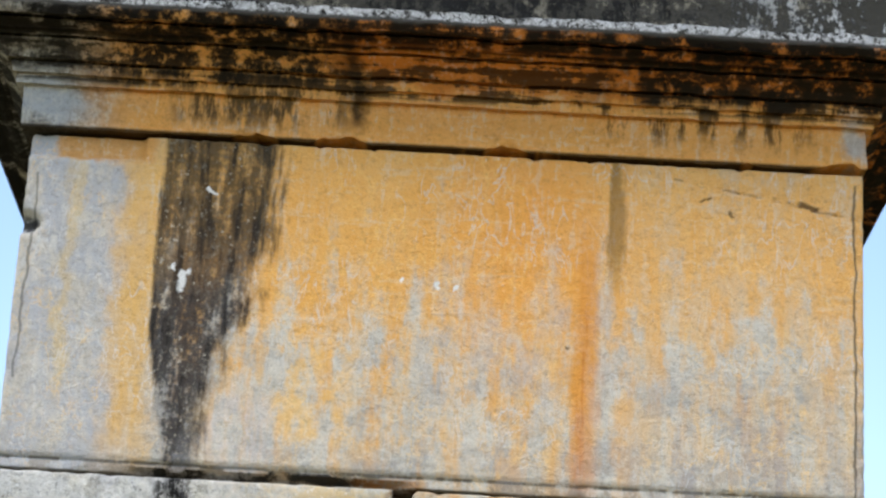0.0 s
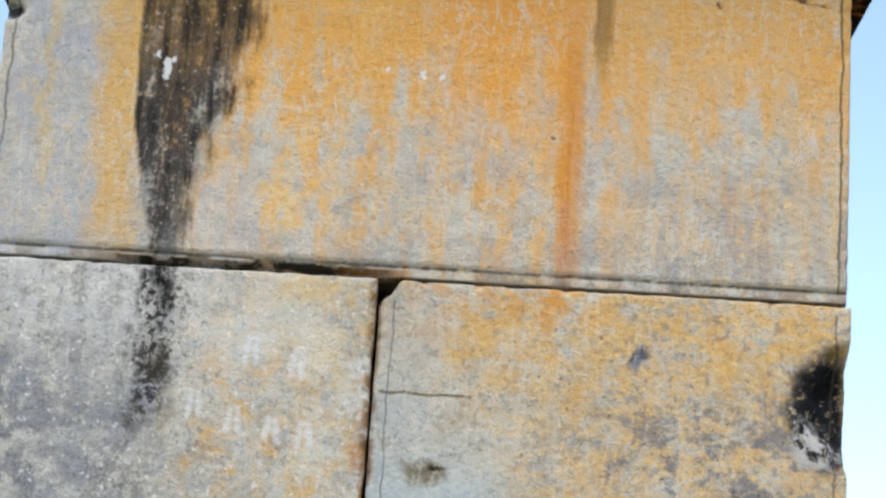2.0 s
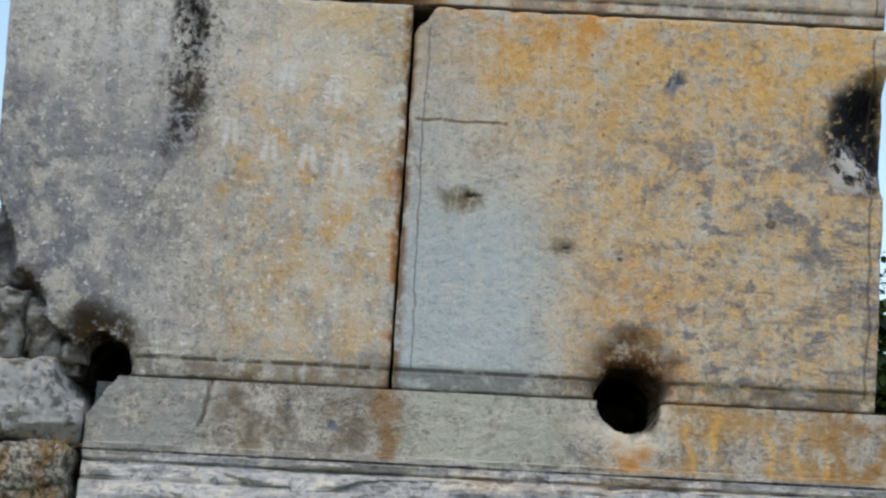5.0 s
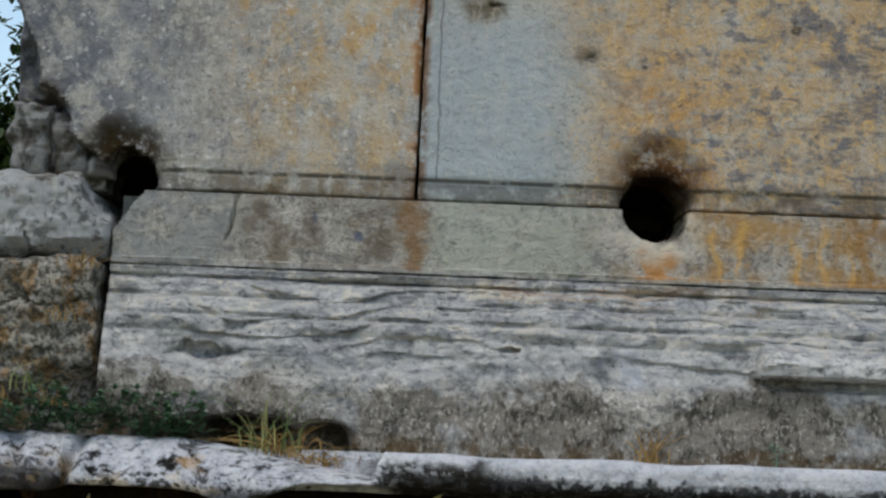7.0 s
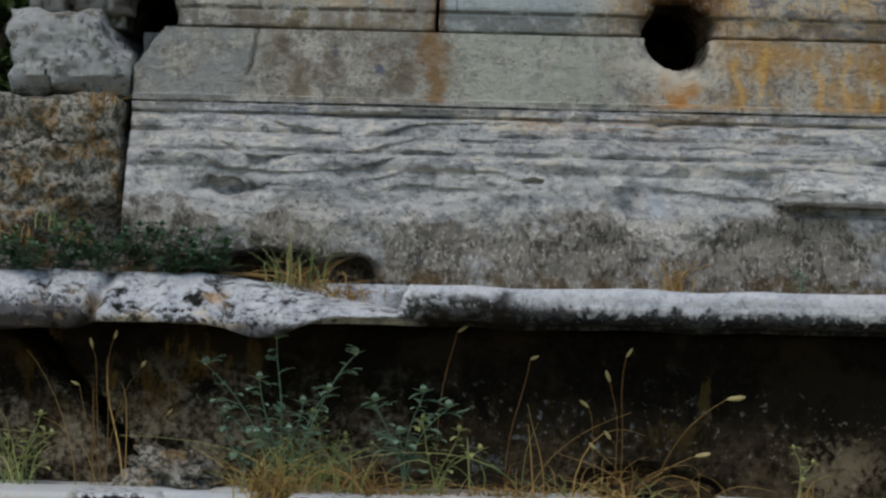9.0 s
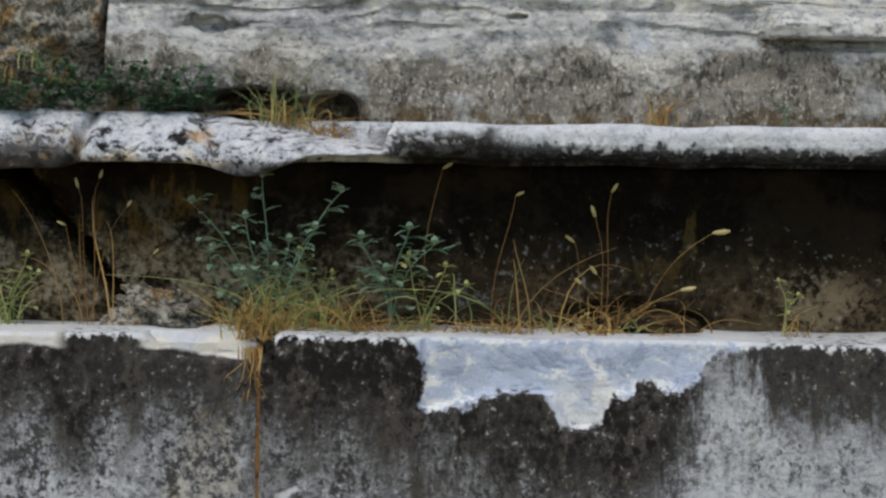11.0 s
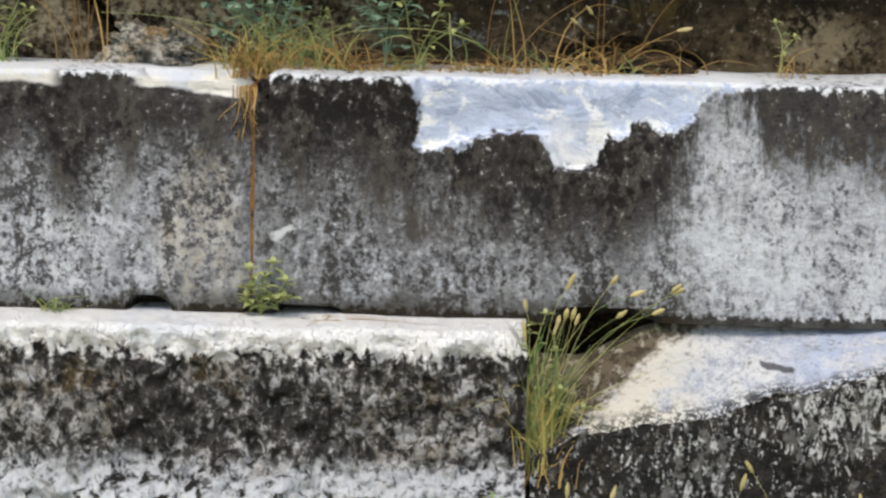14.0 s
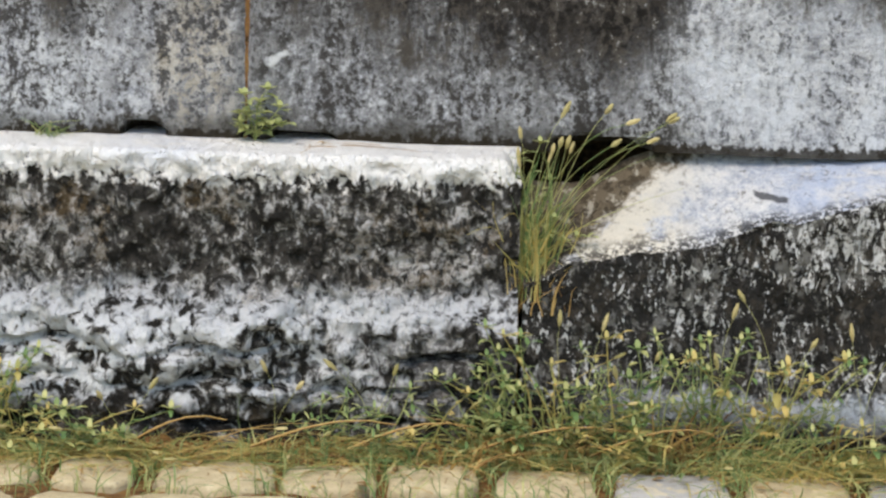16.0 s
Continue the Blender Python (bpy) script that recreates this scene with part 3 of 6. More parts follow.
def rubble(name="rough_broken_stone"):
    m = stone(Mat(name), rgb(134, 130, 120), rgb(182, 175, 160))
    mott = m.noise(16, 6, 0.7, 56.0)
    m.over(rgb(166, 166, 163), m.z0.step(1.8, 1.82) * 0.75)
    m.over(rgb(198, 194, 184), m.z0.step(1.8, 1.82) * (m.up * 0.5 + m.small * 0.5).step(0.5, 0.6) * 0.6)
    m.over(rgb(150, 132, 98), m.z0.step(1.8, 1.82) * m.noise(8, 4, 0.6, 58.0).step(0.54, 0.64) * 0.5)
    m.over(rgb(150, 112, 62), mott.step(0.5, 0.62) * m.z.step(1.85, 1.78) * 0.75)
    m.over(rgb(172, 172, 170), m.z0.step(1.8, 1.82) * m.z0.step(2.0, 1.97) * mott.step(0.4, 0.54) * 0.85)
    m.over(rgb(120, 118, 114), m.z0.step(2.0, 2.02) * 0.6)
    m.over(rgb(66, 58, 50), m.z0.step(2.0, 2.02) * m.noise(13, 4, 0.6, 57.0).step(0.48, 0.6) * 0.8)
    m.over(rgb(60, 56, 40), m.z0.step(1.82, 1.8) * m.small.step(0.52, 0.46) * 0.7)
    m.over(rgb(62, 60, 54), m.noise(26, 5, 0.7, 51.0).step(0.52, 0.62) * 0.7)
    return m.done(0.95)


def cornice_stone():
    m = stone(Mat("black_crusted_ochre_marble"), rgb(150, 140, 126))
    run = m.noise(20, 5, 0.7, 61.0, (1, 1, 0.25))
    mott = m.noise(9, 6, 0.7, 62.0)
    m.over(rgb(228, 160, 80), m.x.step(-0.95, -0.75) * (mott * 0.5 + 0.65))
    m.over(rgb(190, 104, 30), m.z.step(3.86, 3.9) * m.x.step(-0.4, -0.2) * 0.75)
    m.over(rgb(176, 176, 176), m.spot(-0.98, 3.8, 0.1, 0.05, 0.4) * 0.9)
    m.over(rgb(170, 168, 164), m.spot(1.02, 3.8, 0.04, 0.06, 0.4) * 0.8)
    marks(m, 0.3)
    # black crust: thick over two lengths, in runs below them, and all along under the lip
    thick = (m.x.step(-0.95, -0.72) * m.x.step(-0.2, -0.34) + m.x.step(0.3, 0.55)).low(1.0) * m.z.step(3.85, 3.885)
    m.over(rgb(28, 25, 21), thick * (run * 0.6 + m.small * 0.4).step(0.41, 0.52) * 0.95)
    m.over(rgb(58, 50, 34), m.rect(-0.66, -0.26, 3.77, 3.87, 0.05, 0.03) * run.step(0.44, 0.56) * 0.88)
    m.over(rgb(56, 42, 24), m.rect(0.3, 0.9, 3.785, 3.87, 0.05, 0.03) * run.step(0.48, 0.6) * 0.85)
    m.over(rgb(40, 32, 22), m.rect(-0.25, -0.2, 3.78, 3.95, 0.02, 0.03) * 0.9)
    m.over(rgb(20, 18, 16), m.z0.step(3.938, 3.952) * (run * 0.4 + mott * 0.6).step(0.4, 0.53) * 0.96)
    m.over(rgb(34, 28, 20), (m.noise(40, 4, 0.6, 66.0, (0.06, 0.3, 1)) * 0.7 + run * 0.4).step(0.53, 0.58) * m.z0.step(3.845, 3.86) * 0.85)
    m.over(rgb(30, 27, 24), m.x.step(-0.6, -0.8) * m.z.step(3.86, 3.9) * (mott * 0.5 + m.small * 0.5).step(0.45, 0.52) * 0.85)
    # bottom edge darkened: shade of the gap below, put into the colour
    m.over(rgb(36, 28, 18), m.z0.step(3.745, 3.738) * 0.9)
    # pale worn lip and the dark face above it
    m.over(rgb(60, 58, 53), m.z0.step(3.97, 3.98))
    lip = m.z0.step(3.982, 3.992) * m.z0.step(4.03, 4.016)
    m.over(rgb(158, 158, 157), lip * (run * 0.5 + m.small * 0.55).step(0.46, 0.56) * 0.9)
    m.over(rgb(206, 206, 204), lip * m.fine.step(0.52, 0.6) * 0.6)
    m.over(rgb(24, 23, 22), lip * m.small.step(0.48, 0.42) * 0.85)
    up = m.z0.step(4.03, 4.04)
    m.over(rgb(26, 26, 26), up * (run * 0.6 + m.small * 0.4).step(0.46, 0.53) * 0.9)
    m.over(rgb(168, 168, 166), up * m.x.step(0.55, 0.95) * (run * 0.6 + m.small * 0.4).step(0.49, 0.56) * 0.9)
    m.over(rgb(128, 122, 108), up * (mott * 0.6 + m.small * 0.4).step(0.52, 0.6) * 0.7)
    return m.done(0.9)


def lichen(m, speck=0.58):
    """Pale grey lichen grain over black crust."""
    f1, f2 = m.noise(95, 4, 0.7, 71.0), m.noise(42, 5, 0.7, 72.0)
    return (f1 * 0.6 + f2 * 0.5).step(speck - 0.05, speck + 0.05)


def ledge_stone():
    m = stone(Mat("white_worn_ledge_marble"), rgb(204, 204, 206), WHITE, rgb(128, 130, 134), 0.7)
    mott, fine = m.noise(12, 5, 0.65, 81.0), m.noise(46, 4, 0.65, 82.0)
    rag = (mott - 0.5) * 0.07 + (fine - 0.5) * 0.10
    right = m.x0.step(-0.16, -0.06)
    # black crust on the lower front, broken by bare grains
    m.over(rgb(40, 39, 38), right * (m.z0 + rag + m.x0.step(0.1, 0.35) * 0.016).step(1.372, 1.346) * (fine * 0.6 + mott * 0.5).step(0.46, 0.58) * 0.95)
    m.over(rgb(28, 27, 25), right * (m.z0 + rag).step(1.346, 1.330) * 0.9)
    m.over(rgb(38, 33, 26), m.rect(-0.15, 0.12, 1.3, 1.373, 0.03, 0.012) * (fine * 0.5 + mott * 0.5).step(0.40, 0.5) * 0.92)
    left = right.inv()
    foot = m.z0 + rag + (m.x0 + 0.45).step(0.0, 0.3) * 0.02
    m.over(rgb(50, 47, 43), left * foot.step(1.315, 1.295) * 0.94)
    m.over(rgb(150, 148, 144), left * foot.step(1.30, 1.28) * (fine * 0.6 + mott * 0.4).step(0.54, 0.6) * 0.8)
    m.over(rgb(116, 118, 122), left * (mott * 0.5 + fine * 0.5).step(0.49, 0.58) * 0.6)
    m.over(rgb(60, 57, 53), left * (m.noise(20, 5, 0.7, 84.0, (0.5, 1, 1), 0.8)).step(0.57, 0.62) * 0.8)
    m.over(rgb(44, 42, 40), left * (fine * 0.65 + mott * 0.35).step(0.575, 0.62) * 0.85)
    m.over(rgb(226, 206, 170), m.rect(-0.8, -0.5, 1.29, 1.31, 0.06, 0.012) * mott.step(0.45, 0.55) * 0.6)
    # cracked, yellowed end
    m.over(rgb(46, 42, 36), m.x.step(-0.78, -0.82) * (m.z0 + rag * 1.3).step(1.352, 1.325) * 0.85)
    m.over(rgb(136, 112, 72), m.rect(-0.93, -0.8, 1.25, 1.35, 0.02, 0.03) * mott.step(0.44, 0.56) * 0.7)
    m.over(rgb(34, 31, 27), left * (mott * 0.55 + fine * 0.45).step(0.55, 0.6) * m.x.step(-0.3, -0.5) * 0.9)
    m.over(rgb(60, 48, 26), m.z0.step(1.275, 1.26) * 0.8)
    m.over(rgb(200, 160, 112), m.spot(-0.535, 1.35, 0.02, 0.014, 0.5) * 0.6)
    return m.done()


def recess_stone():
    m = stone(Mat("stained_shaded_riser_stone"), rgb(64, 52, 37), rgb(100, 86, 64), rgb(28, 22, 15), 0.7)
    mott, wide = m.noise(9, 5, 0.65, 91.0), m.noise(4, 4, 0.6, 92.0)
    run = m.noise(14, 5, 0.7, 93.0, (1, 1, 0.35))
    speck = m.noise(60, 4, 0.65, 95.0)
    # dark staining and the ledge's shade, painted together, near black towards the top
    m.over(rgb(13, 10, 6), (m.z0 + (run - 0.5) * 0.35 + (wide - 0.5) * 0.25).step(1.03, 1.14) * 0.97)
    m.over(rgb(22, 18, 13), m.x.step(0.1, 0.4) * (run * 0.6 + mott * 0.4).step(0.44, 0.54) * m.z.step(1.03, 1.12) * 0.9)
    m.over(rgb(44, 36, 26), (wide * 0.6 + mott * 0.4).step(0.47, 0.55) * 0.75)
    m.over(rgb(98, 84, 62), m.z.step(1.12, 1.0) * m.x.step(0.1, 0.3) * (mott * 0.6 + speck * 0.4).step(0.48, 0.6) * 0.75)
    m.over(rgb(150, 136, 112), m.rect(-1.2, -0.12, 0.9, 1.14, 0.15, 0.1) * (mott * 0.65 + wide * 0.15 + speck * 0.25).step(0.47, 0.62) * speck.step(0.34, 0.6) * 0.95)
    m.over(rgb(136, 120, 94), m.spot(0.83, 1.01, 0.09, 0.055, 0.6) * (speck * 0.5 + mott * 0.5).step(0.42, 0.54) * 0.8)
    m.over(rgb(30, 25, 18), (speck * 0.6 + mott * 0.4).step(0.47, 0.42) * 0.8)
    m.over(rgb(160, 152, 136), speck.step(0.61, 0.69) * m.z.step(1.2, 1.08) * 0.6)
    # yellow runs under the cracked ledge
    m.over(rgb(104, 78, 34), m.rect(-0.95, -0.45, 1.12, 1.3, 0.08) * run.step(0.5, 0.6) * 0.7)
    m.over(rgb(120, 98, 50), m.rect(0.02, 0.75, 1.05, 1.26, 0.1) * run.step(0.58, 0.66) * 0.35)
    m.over(rgb(120, 124, 122), m.rect(-0.12, 0.5, 0.95, 1.15, 0.1) * (mott * 0.5 + speck * 0.5).step(0.56, 0.62) * 0.5)
    return m.done(0.95)


def step_stone():
    """Second step: black crust above, pale lichen below, bare white breaks on the arris."""
    m = stone(Mat("black_lichened_step_marble"), rgb(160, 160, 162), rgb(206, 206, 204), rgb(96, 96, 98))
    mott, fine = m.noise(6, 6, 0.7, 101.0), m.noise(110, 3, 0.65, 102.0)
    run = m.noise(11, 5, 0.7, 103.0, (1, 1, 0.2))
    grain = m.noise(52, 5, 0.68, 104.0, (1, 1, 0.8))
    dust = fine * 0.4 + grain * 0.6
    # how far down the black crust reaches varies along the step
    xr = m.x0 + (mott - 0.5) * 0.25 + (run - 0.5) * 0.45
    reach = xr.step(-0.1, 0.2) * xr.step(0.62, 0.36) * 0.13 + xr.step(0.46, 0.56) * xr.step(0.72, 0.6) * -0.14 + (m.x0 + 0.77).op("ABSOLUTE").step(0.12, 0.0) * 0.12
    h = m.z0 + (mott - 0.5) * 0.3 + (run - 0.5) * 0.5 + (grain - 0.5) * 0.25 + reach
    h = h + m.x0.step(-0.4, -0.38) * m.x0.step(0.56, 0.46) * 0.05
    black = h.step(0.67, 0.86)
    side = xr.step(0.40, 0.66)
    m.over(rgb(92, 90, 88), side.inv() * m.x.step(-0.45, -0.3) * 0.5)
    m.over(rgb(48, 43, 38), black * 0.95)
    m.over(rgb(50, 46, 41), side.inv() * (run * 0.35 + dust * 0.65).step(0.52, 0.44) * 0.9)
    m.over(rgb(66, 66, 66), side * dust.step(0.47, 0.41) * 0.85)
    m.over(rgb(200, 200, 200), (dust + (run - 0.5) * 0.4 + side * 0.02).step(0.525, 0.635) * black.inv() * 0.75)
    m.over(rgb(96, 94, 92), side.inv() * black.inv() * (mott * 0.5 + run * 0.5).step(0.48, 0.58) * 0.5)
    m.over(rgb(204, 206, 208), side * (mott * 0.6 + run * 0.4).step(0.46, 0.56) * black.inv() * 0.6)
    m.over(rgb(86, 80, 72), black * (run * 0.5 + grain * 0.5).step(0.5, 0.57) * 0.6)
    m.over(rgb(22, 20, 18), black * (mott * 0.5 + grain * 0.5).step(0.5, 0.43) * 0.7)
    m.over(rgb(176, 174, 170), dust.step(0.58, 0.66) * black * 0.7)
    m.over(rgb(178, 160, 124), m.spot(-0.5, 0.58, 0.08, 0.16, 0.5) * dust.step(0.46, 0.56) * 0.4)
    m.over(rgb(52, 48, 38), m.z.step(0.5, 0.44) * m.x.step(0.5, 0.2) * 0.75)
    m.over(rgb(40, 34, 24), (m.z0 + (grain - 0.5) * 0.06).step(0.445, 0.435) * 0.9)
    m.over(rgb(202, 202, 200), m.spot(-0.313, 0.585, 0.026, 0.012, 0.4) * 0.9)
    # bare white marble where the arris broke off
    w = m.x0 * 0.6 + m.x * 0.4
    lo = m.noise(7, 4, 0.6, 107.0)
    foot = (grain - 0.5) * 0.07 + m.x0.step(0.40, 0.41) * m.x0.step(0.47, 0.44) * 0.03 + m.x0.step(0.47, 0.49) * m.x0.step(0.56, 0.54) * -0.02 + m.x0.step(0.2, 0.26) * m.x0.step(0.36, 0.33) * -0.075 + (lo - 0.5) * 0.09 + m.x0.step(0.42, 0.66) * 0.11 + m.x0.step(-0.03, 0.14) * 0.045 + 0.778
    bare = (m.x + (m.z0 - 0.86) * 0.12).step(-0.055, -0.04) * m.x0.step(0.70, 0.64) * (m.z0 - foot).step(-0.006, 0.008)
    m.over(rgb(184, 192, 208), bare)
    m.over(rgb(232, 230, 224), bare * m.noise(9, 8, 0.75, 108.0, (0.7, 1, 1), 0.8).step(0.49, 0.56) * 0.9)
    m.over(rgb(150, 160, 180), bare * m.noise(13, 8, 0.75, 118.0, (0.6, 1, 1.4), 0.8).step(0.52, 0.58) * 0.8)
    m.over(rgb(232, 228, 220), bare * m.x.step(0.19, 0.29) * m.x.step(0.43, 0.33) * m.z.step(0.87, 0.81) * mott.step(0.3, 0.5) * 0.85)
    m.over(rgb(96, 104, 120), bare * m.noise(14, 6, 0.75, 109.0, (0.5, 1, 1.6)).step(0.6, 0.68) * 0.6)
    bl = m.x.step(-0.405, -0.42) * m.x.step(-0.66, -0.63) * (m.z0 * 0.7 + m.z * 0.3 + m.x0 * 0.09).step(0.846, 0.856)
    m.over(rgb(204, 204, 206), bl)
    m.over(rgb(232, 224, 208), bl * mott.step(0.42, 0.55) * 0.9)
    b2 = m.x0.step(-0.79, -0.83) * (m.z0 + (lo - 0.5) * 0.06).step(0.898, 0.91)
    m.over(rgb(220, 214, 202), b2 * 0.9)
    # worn pale arris and tread
    m.over(rgb(212, 212, 210), (m.z0 + (grain - 0.5) * 0.09).step(0.925, 0.936) * 0.95)
    return m.done()


def lower_stone():
    """Lowest step: white tread, coarse black and white lichen on a rough face."""
    m = stone(Mat("coarse_lichened_marble"), rgb(128, 124, 118), rgb(190, 188, 182), rgb(80, 77, 72), 0.6)
    m.z0, m.z = m.z0 + 0.016, m.z + 0.016
    mott, wide = m.noise(7, 5, 0.65, 111.0), m.noise(3.4, 4, 0.6, 110.0)
    clot = m.noise(30, 4, 0.62, 112.0, (1, 1, 0.75), 0.5)
    flake = m.noise(58, 3, 0.6, 115.0, (1, 1, 0.7), 0.5)
    fine = m.noise(120, 3, 0.6, 113.0)
    dust = clot * 0.42 + flake * 0.40 + fine * 0.18
    h = m.z0 + (clot - 0.5) * 0.11 + (flake - 0.5) * 0.13 + (mott - 0.5) * 0.05
    face = h.step(0.40, 0.372)
    one, two = m.x0.step(0.205, 0.195), m.x0.step(0.195, 0.205)
    bias = (mott - 0.5) * 0.18 + (wide - 0.5) * 0.16 - 0.012
    m.over(rgb(52, 49, 44), one * face * (dust + bias).step(0.57, 0.47) * 0.95)
    m.over(rgb(34, 32, 29), one * face * (clot * 0.7 + flake * 0.3 + bias * 0.6).step(0.47, 0.41) * 0.85)
    m.over(rgb(178, 176, 172), one * face * (dust + bias + (m.small - 0.5) * 0.15).step(0.525, 0.59) * 0.8)
    m.over(rgb(96, 78, 50), one * face * (mott * 0.6 + flake * 0.4).step(0.54, 0.6) * 0.45)
    # the other block: blacker, with grey grains that thicken towards the upper edge
    up = m.x0.step(0.45, 1.0) * (m.z0 - m.x0 * 0.14).step(0.02, 0.2)
    m.over(rgb(33, 31, 28), two * 0.97)
    m.over(rgb(66, 60, 52), two * clot.step(0.5, 0.6) * 0.6)
    m.over(rgb(122, 119, 113), two * (m.noise(44, 3, 0.6, 117.0, (1, 1, 0.5), 0.4) * 0.7 + fine * 0.3 + (mott - 0.5) * 0.2 + up * 0.07).step(0.52, 0.6) * 0.7)
    m.over(rgb(210, 208, 202), two * (m.noise(62, 4, 0.65, 118.0, (1, 1, 0.42), 0.9) * 0.75 + fine * 0.25 + (mott - 0.5) * 0.2 + up * 0.07).step(0.55, 0.62) * 0.8)
    m.over(rgb(226, 224, 218), two * m.cells(26, 3.0).step(0.13, 0.07) * mott.step(0.54, 0.6) * m.x0.step(0.55, 0.3) * 0.85)
    # bare band low on one block, and at the foot of the other
    line = m.z0 + (mott - 0.5) * 0.14 + (clot - 0.5) * 0.10
    m.over(rgb(192, 192, 191), one * line.step(0.07, 0.11) * line.step(0.175, 0.13) * (wide * 0.3 + clot * 0.4 + flake * 0.3).step(0.44, 0.54) * 0.85)
    m.over(rgb(208, 208, 206), m.x.step(0.15, -0.35) * line.step(-0.12, -0.04) * line.step(0.14, 0.08) * (clot * 0.6 + mott * 0.4).step(0.45, 0.53) * 0.9)
    m.over(rgb(44, 42, 42), one * m.x.step(-0.6, -0.25) * line.step(0.085, 0.05) * line.step(-0.1, -0.03) * (mott * 0.6 + flake * 0.4).step(0.5, 0.57) * 0.85)
    m.over(rgb(196, 198, 200), m.x0.step(0.3, 0.55) * line.step(-0.13, -0.1) * line.step(-0.03, -0.06) * 0.85)
    m.over(rgb(58, 50, 38), m.z.step(-0.07, -0.12) * mott.step(0.45, 0.52) * 0.7)
    m.over(rgb(228, 224, 216), face.inv() * one * 0.97)
    m.over(rgb(150, 152, 156), face.inv() * one * (mott * 0.6 + clot * 0.4).step(0.56, 0.64) * 0.5)
    m.over(rgb(196, 202, 212), m.spot(-0.57, 0.43, 0.1, 0.02, 0.5) * 0.35)
    m.bump(clot, 0.02)
    m.bump(flake, 0.012)
    return m.done()


def broken_face():
    m = stone(Mat("bare_broken_marble"), rgb(172, 174, 178), rgb(204, 200, 192), rgb(126, 130, 138))
    mott = m.noise(9, 6, 0.7, 121.0)
    m.over(rgb(160, 170, 188), (m.x + m.z).step(1.0, 1.25) * mott.step(0.4, 0.56) * 0.8)
    m.over(rgb(206, 196, 176), m.x.step(0.62, 0.45) * mott.step(0.4, 0.5) * 0.8)
    edge = m.x - (m.y0 * 1.34 + 1.11)
    m.over(rgb(92, 80, 62), (edge + (m.small - 0.5) * 0.25).step(0.03, -0.03) * 0.95)
    m.over(rgb(58, 50, 38), edge.step(0.03, -0.03) * m.noise(24, 6, 0.75, 127.0).step(0.48, 0.54) * 0.85)
    m.over(rgb(176, 168, 150), edge.step(0.03, -0.03) * m.noise(34, 5, 0.7, 128.0, (1, 0.5, 1)).step(0.54, 0.62) * 0.7)
    rim = m.y0.step(-0.575, -0.615)
    m.over(rgb(44, 42, 40), rim * (m.small * 0.6 + m.fine * 0.4).step(0.53, 0.49) * 0.9)
    m.over(rgb(84, 78, 66), m.noise(30, 6, 0.8, 125.0).step(0.57, 0.62) * 0.6)
    m.over(rgb(70, 70, 72), m.bar(0.69, 0.352, 0.76, 0.347, 0.004) * 0.9)
    return m.done()


def soil():
    m = Mat("dry_soil")
    m.colour(rgb(138, 100, 64))
    a, b = m.noise(30, 6, 0.7, 131.0), m.noise(140, 4, 0.7, 132.0)
    m.over(rgb(160, 122, 72), a.step(0.5, 0.65) * 0.8)
    m.over(rgb(58, 44, 28), a.step(0.48, 0.36) * 0.8)
    m.over(rgb(182, 150, 100), b.step(0.58, 0.68) * 0.6)
    m.bump(a, 0.02)
    m.bump(b, 0.006)
    return m.done(0.95)


def paver_stone():
    m = Mat("pale_paving_stone")
    m.colour(rgb(186, 168, 132))
    n = m.tree.nodes.new("ShaderNodeObjectInfo")
    r = V(m, n.outputs["Random"])
    a, b = m.noise(18, 6, 0.7, 141.0), m.noise(120, 4, 0.7, 142.0)
    m.over(rgb(168, 166, 162), r.step(0.76, 0.8) * 0.9)
    m.over(rgb(210, 194, 156), a.step(0.48, 0.62) * 0.7)
    m.over(rgb(120, 108, 88), a.step(0.44, 0.3) * 0.7)
    m.over(rgb(104, 98, 90), b.step(0.4, 0.3) * 0.7)
    m.bump(a, 0.006)
    m.bump(b, 0.003)
    return m.done()


def ground_earth():
    m = Mat("dry_grass_ground")
    m.colour(rgb(132, 118, 76))
    a, b = m.noise(0.6, 6, 0.7, 151.0), m.noise(9, 6, 0.7, 152.0)
    m.over(rgb(96, 100, 52), a.step(0.45, 0.6) * 0.8)
    m.over(rgb(150, 128, 86), b.step(0.5, 0.65) * 0.7)
    m.bump(b, 0.03)
    return m.done(0.95)


def plant_mat(name, c1, c2, trans=0.25):
    m = Mat(name)
    n = m.tree.nodes.new("ShaderNodeNewGeometry")
    r = V(m, n.outputs["Random Per Island"])
    m.colour(c1)
    m.over(c2, r.step(0.1, 0.95))
    m.over(tuple(v * 0.6 for v in c1), m.noise(60, 3, 0.6, 3.0).step(0.55, 0.7) * 0.5)
    m.bsdf.inputs["Subsurface Weight"].default_value = 0.0
    mat = m.done(0.6, 0.3)
    t = m.tree.nodes.new("ShaderNodeBsdfTranslucent")
    mix = m.tree.nodes.new("ShaderNodeMixShader")
    mix.inputs[0].default_value = trans
    m.tree.links.new(m.col, t.inputs["Color"])
    m.tree.links.new(m.bsdf.outputs[0], mix.inputs[1])
    m.tree.links.new(t.outputs[0], mix.inputs[2])
    m.tree.links.new(mix.outputs[0], m.tree.nodes["Material Output"].inputs["Surface"])
    return mat


def dark_core():
    m = Mat("inner_masonry")
    m.colour(rgb(70, 56, 38))
    m.over(rgb(36, 30, 24), m.noise(25, 5, 0.7, 3.0).step(0.45, 0.6))
    m.bump(m.noise(40, 4, 0.7, 5.0), 0.01)
    return m.done(0.95)


